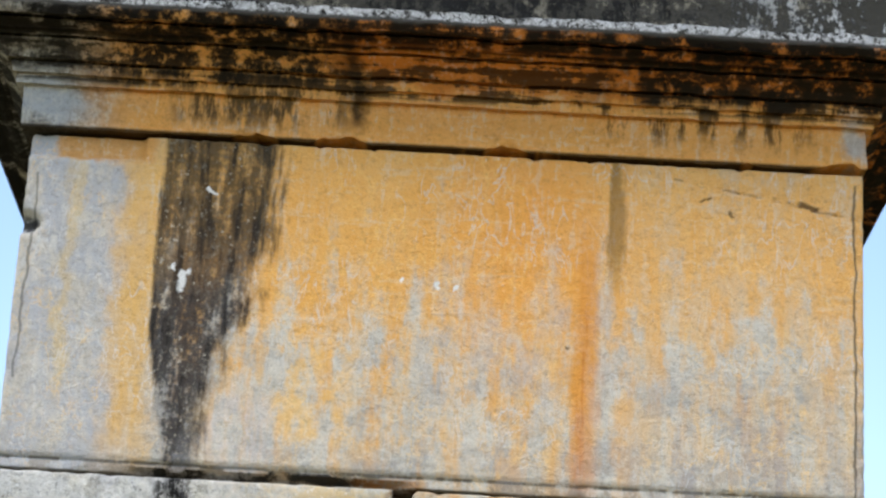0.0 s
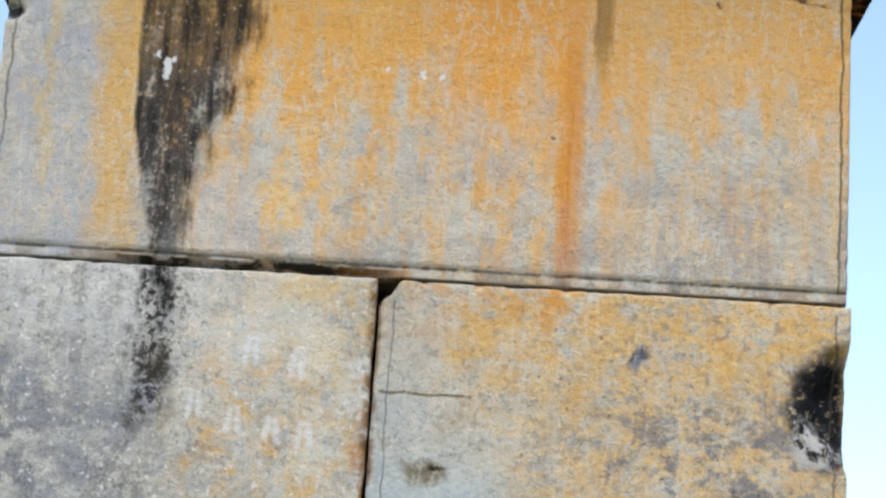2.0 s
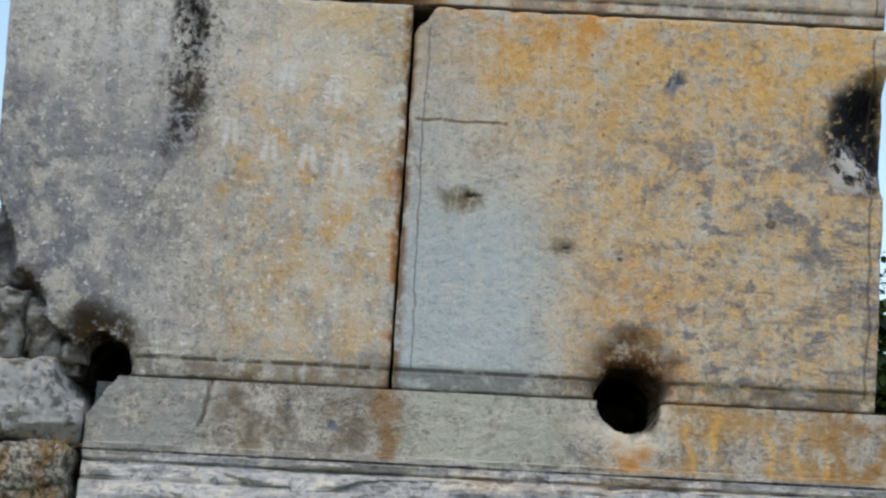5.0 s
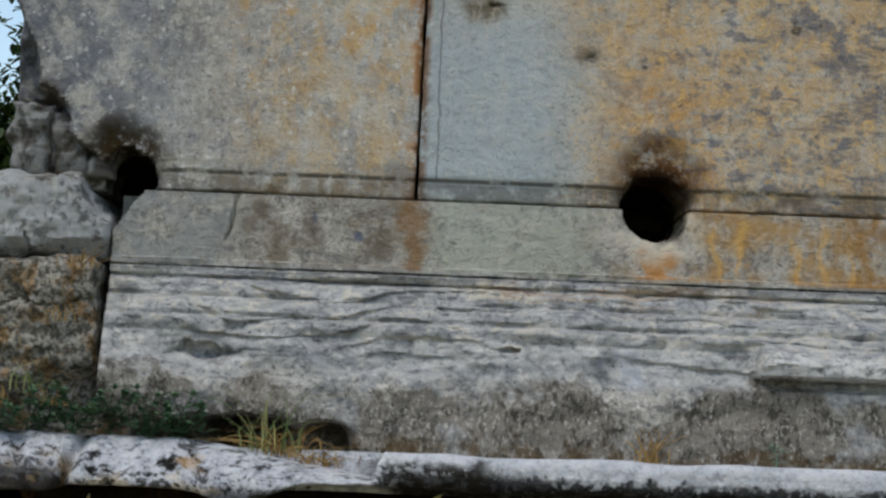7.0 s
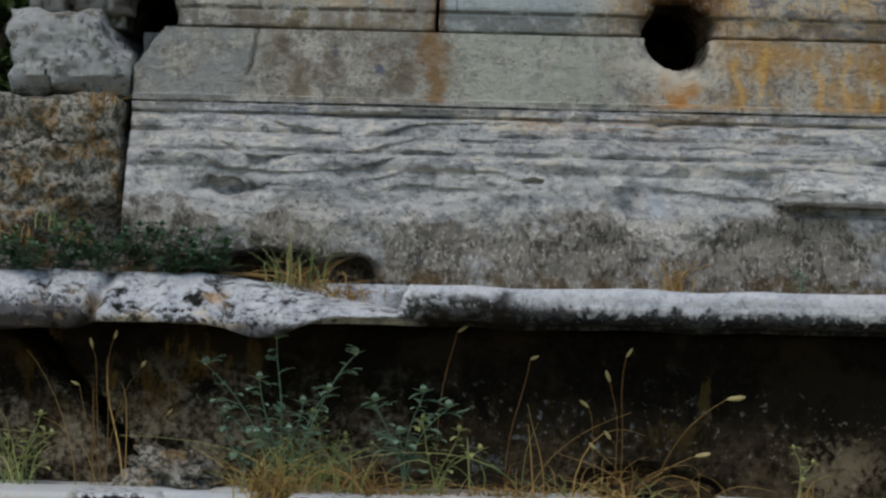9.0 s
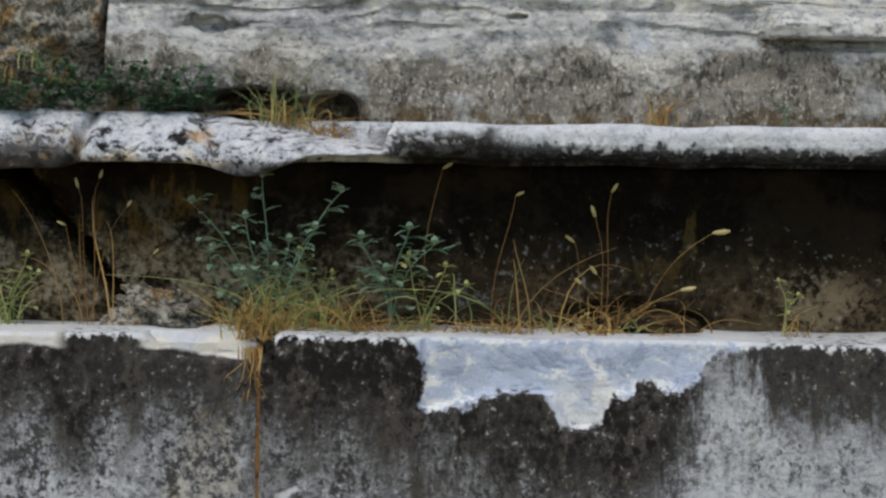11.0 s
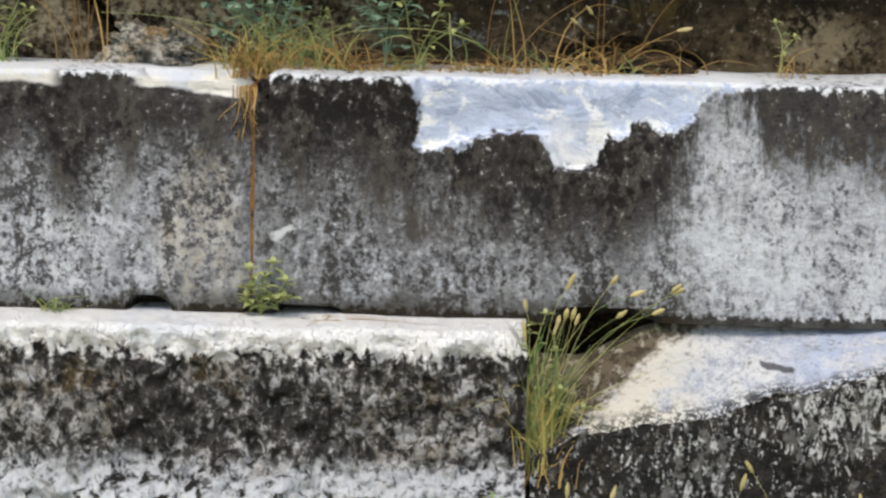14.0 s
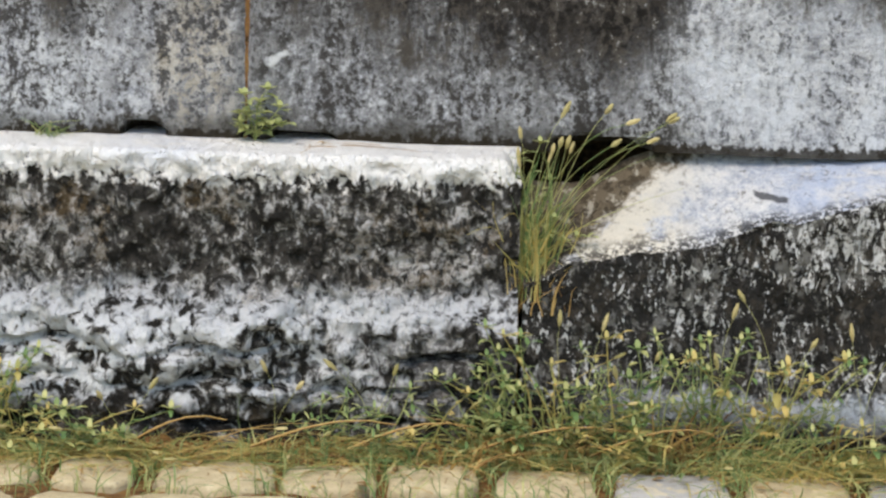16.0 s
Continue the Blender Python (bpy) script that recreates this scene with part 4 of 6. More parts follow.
M_OCHRE, M_LEFT, M_RIGHT, M_BASE, M_RUBBLE = ochre_course(), left_course(), right_course(), base_course(), rubble()
M_CORNICE, M_LEDGE, M_RECESS, M_STEP, M_LOWER, M_BROKEN = cornice_stone(), ledge_stone(), recess_stone(), step_stone(), lower_stone(), broken_face()
M_SOIL, M_PAVER, M_GROUND, M_CORE = soil(), paver_stone(), ground_earth(), dark_core()
M_GREEN = plant_mat("fresh_leaf", rgb(108, 136, 80), rgb(192, 188, 124))
M_YELLOW = plant_mat("yellowing_blade", rgb(210, 184, 112), rgb(158, 158, 92))
M_BUD = plant_mat("pale_bud", rgb(176, 186, 166), rgb(206, 200, 178))
M_SAGE = plant_mat("grey_green_leaf", rgb(84, 120, 92), rgb(150, 174, 146))
M_DARKWEED = plant_mat("dark_creeping_leaf", rgb(52, 82, 58), rgb(92, 120, 84))
M_STRAW = plant_mat("dry_straw", rgb(196, 160, 98), rgb(128, 94, 52), 0.15)
M_SEED = plant_mat("seed_head", rgb(206, 188, 132), rgb(166, 156, 98), 0.2)
M_DARKLEAF = plant_mat("dark_tree_leaf", rgb(38, 54, 26), rgb(66, 84, 38), 0.2)
M_BARK = stone(Mat("tree_bark"), rgb(82, 68, 52), rgb(110, 96, 78), rgb(44, 36, 28)).done(0.95)


# ---------------------------------------------------------------- ground
def ground_sheet():
    n = 60
    u = np.sinh(np.linspace(-6, 6, n)) * 4.0
    X, Y = np.meshgrid(u, u, indexing="ij")
    near = np.clip(np.hypot(X, Y) / 8, 0, 1)
    Z = -0.205 + 0.25 * near * fbm(X, Y, 0.05, 3, 5)
    ob = make("ground", np.stack([X, Y, Z], -1).reshape(-1, 3), grid_faces(n, n), M_GROUND)
    return tagged(ob, "dry grassy ground round the monument", "ground", kind="structure")


ground_sheet()
# ---------------------------------------------------------------- the pedestal
pedestal = tagged(new("stone_pedestal"), "tall weathered marble pedestal stained ochre and black, with cornice", "monument")


def box(name, x0, x1, y0, y1, z0, z1, material, parent, label=""):
    v = [(x, y, z) for x in (x0, x1) for y in (y0, y1) for z in (z0, z1)]
    f = [(0, 1, 3, 2), (4, 6, 7, 5), (0, 4, 5, 1), (2, 3, 7, 6), (0, 2, 6, 4), (1, 5, 7, 3)]
    return make(name, v, f, material, parent, label, smooth=False)


box("core", -0.93, 0.96, 0.64, 1.7, -0.2, 4.3, M_CORE, pedestal, "inner masonry seen in the joints")


def hole(cx, cz, r, depth, soft=0.008):
    def f(X, Z):
        a = np.arctan2(Z - cz, X - cx)
        rr = r * (1 + 0.04 * np.sin(3 * a + 1) + 0.03 * np.sin(7 * a))
        d = np.hypot(X - cx, Z - cz)
        return depth * sstep(rr + soft * 0.4, rr - soft * 0.6, d) + 0.012 * sstep(rr * 1.35, rr, d)
    return f


def ochre_dent(X, Z):
    d = 0.004 * np.exp(-((X - 1.016) / 0.004) ** 2) + 0.003 * np.exp(-((X + 0.975) / 0.005) ** 2)
    d = d + 0.035 * sstep(0.05, 0.02, np.hypot(X + 1.0, (Z - 3.49) * 1.4))
    # shallow step broken off under the cornice
    d = d + 0.02 * sstep(3.66, 3.675, Z + 0.006 * fbm(X, Z, 30, 3, 3)) * sstep(-0.715, -0.73, X)
    d = d + 0.006 * sstep(0.004, 0.0, np.abs(Z - (3.70 - (X - 0.55) * 0.19)) - 0.001) * (X > 0.6)
    # drafted margin along the bed, with its scored line
    wob = Z + 0.003 * fbm(X, Z * 0, 9, 3, 4)
    d = d + 0.005 * sstep(2.907, 2.902, wob) + 0.007 * np.exp(-((wob - 2.905) / 0.0025) ** 2)
    # bed edge crumbled away in the dark stretch
    d = d + 0.03 * sstep(2.892, 2.884, wob - 0.014 * fbm(X, Z, 12, 3, 6)) * sstep(-0.72, -0.6, X) * sstep(-0.0, -0.12, X)
    return d


block("stone_block", -1.005, 1.040, 2.877, 3.728, 0.0, 1.7, M_OCHRE, pedestal, res=0.009, dent=ochre_dent, edges=0.005, ragged=0.002, seed=1,
      label="upper block, ochre with black soot and rust runs")


def left_dent(X, Z):
    d = 0.56 * sstep(0.012, -0.004, np.hypot((X + 0.738) / 1.0, (Z - 1.99) / 1.15) - 0.052 + 0.012 * fbm(X, Z, 20, 3, 14)) + 0.02 * sstep(0.12, 0.06, np.hypot(X + 0.742, Z - 2.02))
    # broken corner
    edge = np.interp(Z, (2.02, 2.05, 2.10, 2.165, 2.205, 2.30, 2.42), (-0.80, -0.825, -0.884, -0.90, -0.955, -0.972, -1.03))
    line = X - edge + 0.022 * fbm(X, Z, 26, 4, 7)
    lost = sstep(0.008, -0.008, line)
    d = d + (0.06 + 0.10 * np.abs(fbm(X, Z, 11, 4, 9))) * lost + 0.03 * sstep(0.012, 0.0, np.abs(Z - 2.165 + 0.02 * fbm(X, Z, 20, 3, 6))) * lost
    d = d + 0.004 * sstep(2.045, 2.03, Z) * (1 - sstep(0.0, 0.02, 2.03 - Z))
    return d + 0.010 * sstep(2.022, 2.014, Z + 0.003 * fbm(X, Z, 14, 3, 4))


def lean(X, Z):
    return X + 0.012 * (Z - 2.42) * sstep(-0.6, -0.08, X) , Z


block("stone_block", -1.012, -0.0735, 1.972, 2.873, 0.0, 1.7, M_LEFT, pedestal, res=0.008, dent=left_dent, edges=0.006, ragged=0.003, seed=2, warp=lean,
      label="grey and tan block with a broken lower corner and a beam hole")
hole_r = hole(0.476, 1.972, 0.072, 0.56)


def right_dent(X, Z):
    d = hole_r(X, Z) + 0.02 * sstep(0.14, 0.06, np.hypot(X - 0.474, (Z - 2.03) * 1.1))
    c = np.hypot((X - 1.06) / 0.125, (Z - 2.61) / 0.16) + 0.35 * fbm(X, Z, 9, 4, 17)
    d = d + 0.075 * sstep(1.05, 0.6, c) + 0.02 * fbm(X, Z, 30, 4, 18) * sstep(1.1, 0.8, c)
    d = d + 0.003 * np.exp(-((X + 0.03) / 0.003) ** 2) + 0.003 * np.exp(-((X - 1.018) / 0.004) ** 2)
    d = d + 0.15 * sstep(0.05, 0.03, (X + 0.066) + (2.872 - Z) * 0.8 + 0.012 * fbm(X, Z, 25, 3, 31))
    d = d + 0.006 * sstep(0.003, 0.0, np.abs(Z - 2.604 + 0.004 * fbm(X, Z, 20, 2, 5))) * (X < 0.16)
    for cx, cz, r in ((0.085, 2.425, 0.02), (0.315, 2.315, 0.014), (0.44, 2.31, 0.012), (0.56, 2.72, 0.02)):
        d = d + 0.012 * sstep(r, 0, np.hypot(X - cx, (Z - cz) * 1.6))
    return d + 0.010 * sstep(2.020, 2.012, Z + 0.003 * fbm(X, Z, 14, 3, 4))


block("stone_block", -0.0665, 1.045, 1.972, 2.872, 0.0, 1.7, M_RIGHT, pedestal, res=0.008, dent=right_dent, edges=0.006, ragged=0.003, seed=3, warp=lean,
      label="tan and bluish block with a beam hole and a blackened broken edge")


# moulded base
BASE = [(0.0, 1.967), (0.0, 1.816), (0.014, 1.812), (0.016, 1.800), (0.004, 1.796), (0.024, 1.790), (0.027, 1.778), (0.012, 1.772), (0.036, 1.764),
        (0.046, 1.752), (0.052, 1.738), (0.048, 1.728), (0.066, 1.722), (0.078, 1.708), (0.084, 1.694), (0.078, 1.684), (0.098, 1.676), (0.108, 1.660),
        (0.114, 1.646), (0.128, 1.636), (0.140, 1.622), (0.142, 1.600), (0.142, 1.36)]


def base_wear(x, o, z):
    low = sstep(1.80, 1.76, z)
    bed = sstep(1.56, 1.61, z) * low
    # the marble's beds weather out as long ledges that wander and die away
    zz = z + 0.020 * x * sstep(0.2, 1.0, x) + 0.05 * fbm(x, x * 0, 0.9, 3, 45) + 0.035 * fbm(x, z, 4, 4, 46)
    u = zz / 0.042 + 1.6 * fbm(x * 0.4, zz, 7, 3, 40)
    saw = u - np.floor(u)
    ledge = (1 - saw) ** 1.4 - sstep(0.12, 0.0, saw)
    strong = np.clip(0.25 + 2.0 * fbm(x * 0.6, zz, 5, 3, 41) + 0.3 * sstep(0.0, 0.8, x), 0, 1)
    d = -0.017 * (1 - ledge) * strong * bed
    d -= 0.012 * np.clip(fbm(x * 0.2, zz, 40, 4, 38), -0.2, 1) * bed + 0.02 * np.clip(fbm(x, zz, 12, 4, 35), -0.2, 1) * bed
    d -= 0.006 * fbm(x, z, 40, 4, 42) * low + 0.05 * np.clip(fbm(x, z, 4, 4, 43) - 0.05, 0, 1) * low * sstep(1.42, 1.5, z)
    # arris of the plinth broken off all along, but for the squared length at one end
    gone = sstep(0.73, 0.70, x) * sstep(1.53, 1.60, z + 0.06 * fbm(x, z, 5, 4, 39)) * sstep(1.68, 1.62, z)
    d -= gone * (0.030 + 0.03 * fbm(x, z, 8, 4, 37))
    d -= 0.010 * np.clip(fbm(x, z, 22, 4, 44), 0, 1) * sstep(1.6, 1.54, z)
    # the fillets are nicked and rubbed down here and there
    d -= 0.8 * np.clip(o, 0, 0.03) * np.clip(fbm(x, z, 5, 4, 47) * 2.2 + 0.1, 0, 1) * sstep(1.815, 1.81, z) * sstep(1.755, 1.765, z)
    d -= 0.010 * fbm(x, z, 24, 4, 34) * sstep(1.82, 1.8, z)
    h = np.hypot(x - 0.476, z - 1.972)
    d -= 0.54 * sstep(0.076, 0.066, h) + 0.012 * sstep(0.1, 0.07, h)
    # squared block left proud at the right-hand end, hollow below it
    d += 0.035 * sstep(0.70, 0.715, x) * sstep(1.588, 1.594, z) * sstep(1.66, 1.645, z)
    d -= 0.03 * sstep(0.68, 0.72, x) * sstep(1.59, 1.584, z) * sstep(1.56, 1.572, z)
    # chips
    for cx, cz, r in ((-0.53, 1.605, 0.035), (0.15, 1.628, 0.02)):
        d -= 0.03 * sstep(1.0, 0.6, np.hypot((x - cx) / (r * 1.7), (z - cz) / (r * 0.5)) + 1.1 * fbm(x, z, 24, 3, 36))
    # hollow worn under the plinth
    d -= 0.2 * sstep(1.0, 0.75, np.hypot((x + 0.46) / 0.28, (z - 1.39) / 0.075) + 0.4 * fbm(x, z, 12, 3, 48))
    # slanted broken corner by the beam hole
    cut = (x + 0.79) - np.clip(z - 1.87, 0, 1) * 0.85 + 0.03 * fbm(x, z, 16, 3, 49)
    d -= 0.16 * sstep(0.02, 0.0, cut) * (z > 1.86)
    d -= 0.02 * sstep(0.05, 0.01, np.hypot((x + 0.52) / 1.6, z - 1.598))
    # crack by the corner
    d -= 0.014 * sstep(0.007, 0.001, np.abs(x + 0.494 + 0.010 * np.sin(z * 28) + 0.012 * fbm(x, z, 20, 2, 33))) * sstep(1.85, 1.87, z)
    return d, np.zeros_like(d)


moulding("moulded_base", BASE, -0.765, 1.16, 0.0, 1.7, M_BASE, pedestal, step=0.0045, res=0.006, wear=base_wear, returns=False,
         label="grey marble base course with worn mouldings and plinth")


def boulder(name, centre, size, material, parent, seed=0, label="", rough=0.16, n=22, square=0.35):
    """A rough stone: a rounded block dented by noise."""
    a, b = np.meshgrid(np.linspace(0, 2 * math.pi, n * 2, endpoint=False), np.linspace(-math.pi / 2, math.pi / 2, n), indexing="ij")
    d = np.stack([np.cos(a) * np.cos(b), np.sin(a) * np.cos(b), np.sin(b)], -1)
    d = np.sign(d) * np.abs(d) ** square
    r = 1 + rough * (fbm(d[..., 0] * 1.0 + d[..., 2] * 0.7, d[..., 1] - d[..., 2] * 0.6, 1.6, 4, seed) + fbm(d[..., 2] + d[..., 0] * 0.3, d[..., 0] - d[..., 1], 4.2, 3, seed + 9) * 0.5)
    v = (d * r[..., None]) * (np.array(size) / 2) + np.array(centre)
    nu, nv = n * 2, n
    f = [(i * nv + j, (i + 1) % nu * nv + j, (i + 1) % nu * nv + j + 1, i * nv + j + 1) for i in range(nu) for j in range(nv - 1)]
    return make(name, v.reshape(-1, 3), f, material, parent, label, sharp=60)


def grey_dent(X, Z):
    top = Z - np.interp(X, (-1.05, -1.0, -0.9, -0.85, -0.79), (1.97, 2.0, 2.0, 1.98, 1.90)) + 0.012 * fbm(X, Z, 20, 3, 52)
    d = 0.07 * sstep(-0.02, 0.012, top) + 0.5 * sstep(-0.004, 0.012, (X + 0.832) + (Z - 1.985) * 0.65 + 0.012 * fbm(X, Z, 24, 3, 50)) * (Z > 1.915) + 0.022 * fbm(X, Z, 7, 4, 53) + 0.012 * fbm(X, Z, 34, 4, 54)
    return d + 0.05 * sstep(1.845, 1.815, Z + 0.02 * fbm(X, Z, 12, 3, 55)) + 0.02 * sstep(0.004, 0.0, np.abs(X + 0.955 + 0.3 * (Z - 1.83))) * (Z < 1.86)


def yellow_dent(X, Z):
    d = 0.05 * np.abs(fbm(X, Z, 7, 4, 56)) + 0.022 * fbm(X, Z, 28, 4, 57)
    return d + 0.09 * sstep(0.05, 0.0, Z - 1.50 + 0.08 * fbm(X, Z, 7, 3, 58)) + 0.012 * sstep(0.006, 0.0, np.abs(Z - 1.68 + 0.2 * fbm(X, Z, 4, 3, 59)))


block("base_stone", -1.05, -0.779, 1.806, 2.004, -0.03, 1.6, M_RUBBLE, pedestal, res=0.006, dent=grey_dent, edges=0.02, ragged=0.02, seed=51, label="rounded grey block beside the split")
block("base_stone", -1.10, -0.779, 1.38, 1.80, -0.09, 1.6, M_RUBBLE, pedestal, res=0.007, dent=yellow_dent, edges=0.025, ragged=0.02, seed=52, label="rough yellowish block at the foot")
for xa, xb, za, zb, yy, k in ((-1.018, -0.928, 2.008, 2.165, 0.015, 61), (-0.922, -0.842, 2.008, 2.15, 0.03, 62), (-0.84, -0.785, 2.01, 2.062, 0.03, 63)):
    block("base_stone", xa, xb, za, zb, yy, 0.12, M_RUBBLE, pedestal, res=0.005, dent=lambda X, Z, k=k: 0.05 * np.abs(fbm(X, Z, 14, 4, k)) + 0.012 * fbm(X, Z, 50, 3, k + 9),
          edges=0.018, ragged=0.024, seed=k, label="small rough stone wedged in the broken corner")

# cornice
CORNICE = [(0.0, 3.737), (0.010, 3.735), (0.012, 3.739), (0.012, 3.844), (0.030, 3.841), (0.031, 3.868), (0.044, 3.866), (0.046, 3.874), (0.047, 3.892),
           (0.034, 3.902), (0.058, 3.899), (0.066, 3.916), (0.09, 3.929), (0.098, 3.935), (0.082, 3.946), (0.113, 3.939), (0.117, 3.950), (0.14, 3.946),
           (0.165, 3.957), (0.150, 3.968), (0.2, 3.956), (0.21, 3.966), (0.215, 3.974), (0.210, 4.008), (0.19, 4.014), (0.12, 4.02), (0.09, 4.03), (0.09, 4.34), (0.0, 4.36)]


def cornice_wear(x, o, z):
    d = 0.006 * fbm(x, z, 25, 4, 61) - 0.012 * np.clip(fbm(x, z, 9, 4, 62), 0, 1) * (o > 0.03)
    bite = np.clip(fbm(x, x * 0, 13, 4, 63) - 0.05, 0, 1)
    dz = 0.04 * np.clip(bite - 0.03, 0, 1) * sstep(3.765, 3.742, z) + 0.008 * fbm(x, z * 0, 20, 3, 66) * (z > 3.95) + 0.004 * fbm(x, z * 0, 12, 3, 68)
    return d, dz


moulding("cornice", CORNICE, -1.02, 1.035, 0.0, 1.72, M_CORNICE, pedestal, step=0.006, res=0.009, wear=cornice_wear,
         label="moulded cornice, ochre under black crust, with a pale lip")

# ---------------------------------------------------------------- the stepped foot
steps = tagged(new("stepped_foot"), "lichen-blackened marble ledge and steps under the pedestal", "steps")


def ledge_wear(x, o, z):
    left = sstep(-0.1, -0.35, x)
    top = sstep(1.362, 1.382, z) * (o > 0.12)
    do = 0.006 * fbm(x, z, 12, 4, 71) + 0.004 * fbm(x, z, 50, 3, 72)
    dz = 0.006 * fbm(x, x * 0 + 1, 8, 3, 73)
    # lumpy broken part of the ledge
    front = (o > 0.3)
    low = 0.042 * np.exp(-((x + 0.43) / 0.09) ** 2) + 0.018 * sstep(-0.35, -0.6, x) + 0.02 * sstep(-0.78, -0.86, x)
    dz = dz - low * sstep(1.365, 1.325, z) * front
    dz = dz + 0.013 * sstep(-0.45, -0.6, x) * top
    ramp = np.clip((x + 0.47) / 0.33, 0, 1) * sstep(-0.115, -0.14, x + 0.012 * fbm(x, z, 30, 2, 77))
    notch = ramp
    dz = dz - 0.78 * np.clip(z - 1.318, 0, 1) * ramp * (o > 0.2)
    do = do + left * (0.035 * np.abs(fbm(x, z, 9, 3, 75)) + 0.022 * fbm(x, z, 26, 4, 76) + 0.012 * np.clip(fbm(x, z, 60, 3, 78), -0.1, 1) - 0.04 * sstep(1.335, 1.395, z)) * front
    # the broken part slopes back from its lower edge
    do = do - np.clip(o - 0.12, 0, 1) * 0.34 * sstep(-0.08, -0.2, x) * np.clip((z - 1.318) / 0.07, 0, 1)
    do = do - 0.06 * np.exp(-((x + 0.79 - (z - 1.35) * 0.5) / 0.014) ** 2) * front - 0.03 * np.exp(-((x + 0.90 + (z - 1.35) * 0.6) / 0.012) ** 2) * front
    do = do + 0.03 * notch * front
    return do, dz


LEDGE = [(0.0, 1.384), (0.12, 1.386), (0.338, 1.391), (0.350, 1.389), (0.359, 1.382), (0.364, 1.370), (0.365, 1.345), (0.358, 1.326), (0.346, 1.316),
         (0.26, 1.310), (0.255, 1.300), (0.12, 1.298)]
moulding("ledge_slab", LEDGE, -1.6, 1.6, 0.0, 0.5, M_LEDGE, steps, step=0.005, res=0.006, wear=ledge_wear, returns=False, label="white worn ledge slab, broken at one end")


def recess_dent(X, Z):
    # a wide crack that runs down from the ledge and turns at the foot
    cx = np.interp(Z, (0.92, 0.98, 1.02, 1.09, 1.17, 1.24, 1.30), (-0.685, -0.70, -0.735, -0.79, -0.865, -0.93, -0.98)) + 0.02 * fbm(X, Z, 16, 3, 82)
    w = np.interp(Z, (0.92, 1.0, 1.1, 1.2, 1.3), (0.003, 0.006, 0.018, 0.022, 0.014))
    d = 0.18 * sstep(w * 1.3 + 0.008, w * 1.3 - 0.002, np.abs(X - cx))
    d = d - 0.02 * sstep(0.0, 0.05, cx - X) * sstep(0.5, 0.3, cx - X)
    d = d + 0.030 * fbm(X, Z, 5, 4, 83) + 0.010 * fbm(X, Z, 22, 4, 84)
    # undercut pocket low down
    d = d + 0.10 * sstep(1.0, 0.75, np.hypot((X - 0.42) / 0.17, (Z - 0.95) / 0.055) + 0.3 * fbm(X, Z, 14, 3, 85))
    return d


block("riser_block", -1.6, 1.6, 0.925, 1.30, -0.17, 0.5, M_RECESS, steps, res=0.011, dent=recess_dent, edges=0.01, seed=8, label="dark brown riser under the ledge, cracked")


def nose(front, top, foot, back, r):
    """Tread, rounded arris and riser as (out, z)."""
    arc = [(front - r + r * math.sin(a), top - r + r * math.cos(a)) for a in (0.2, 0.5, 0.8, 1.1, 1.4)]
    return [(back, top + 0.002), (front - r, top)] + arc + [(front, foot)]


PATCH_FOOT = lambda x: 0.778 + 0.045 * sstep(-0.03, 0.14, x) - 0.075 * sstep(0.2, 0.26, x) * sstep(0.36, 0.33, x) + 0.11 * sstep(0.42, 0.66, x)


def step_wear(x, o, z):
    x0, x = x, x + 0.05 * fbm(x, z, 9, 4, 89)
    do = 0.004 * fbm(x, z, 10, 4, 91) + 0.0025 * fbm(x, z, 55, 3, 92)
    dz = 0.005 * fbm(x, x * 0 + 2, 6, 3, 93)
    # face broken back along the arris
    do = do - (0.018 + 0.014 * fbm(x, z, 8, 4, 94)) * sstep(-0.05, -0.03, x) * sstep(0.72, 0.62, x) * sstep(PATCH_FOOT(x) - 0.004, PATCH_FOOT(x) + 0.006, z) * (o > 0.4)
    a = sstep(-0.64, -0.60, x) * sstep(0.875, 0.89, z) * (x < -0.35)
    do = do - (0.02 + 0.02 * fbm(x, z, 9, 4, 95)) * a * (o > 0.4)
    dz = dz - 0.022 * sstep(-0.63, -0.6, x) * (x < -0.35) * (z > 0.92) * (o > 0.38)
    do = do - (0.012 + 0.02 * fbm(x, z, 9, 4, 96)) * sstep(-0.8, -0.85, x) * sstep(0.90, 0.915, z) * (o > 0.4)
    # foot undercut here and there
    do = do - 0.02 * np.clip(fbm(x, z * 0, 6, 3, 97), 0, 1) * sstep(0.47, 0.44, z)
    do = do - 0.12 * sstep(0.27, 0.31, x) * sstep(0.50, 0.42, x) * sstep(0.452, 0.44, z + 0.01 * fbm(x, z, 20, 3, 98)) * (o > 0.4)
    do = do - 0.10 * sstep(0.045, 0.03, np.hypot(x + 0.62, (z - 0.43) * 1.6)) * (o > 0.4)
    do = do - 0.08 * sstep(-0.33, -0.30, x) * sstep(-0.2, -0.24, x) * sstep(0.440, 0.434, z) * (o > 0.4)
    # rounded by the joint
    j = np.abs(x0 + 0.393)
    do = do - 0.012 * sstep(0.02, 0.0, j)
    dz = dz - 0.03 * sstep(0.05, 0.0, j) * (z > 0.9)
    return do, dz


S2 = nose(0.46, 0.937, 0.42, 0.15, 0.014)
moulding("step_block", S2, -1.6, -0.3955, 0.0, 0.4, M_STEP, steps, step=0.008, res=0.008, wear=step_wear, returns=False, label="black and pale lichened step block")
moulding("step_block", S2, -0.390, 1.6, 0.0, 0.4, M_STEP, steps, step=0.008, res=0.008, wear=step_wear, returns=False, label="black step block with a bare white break")


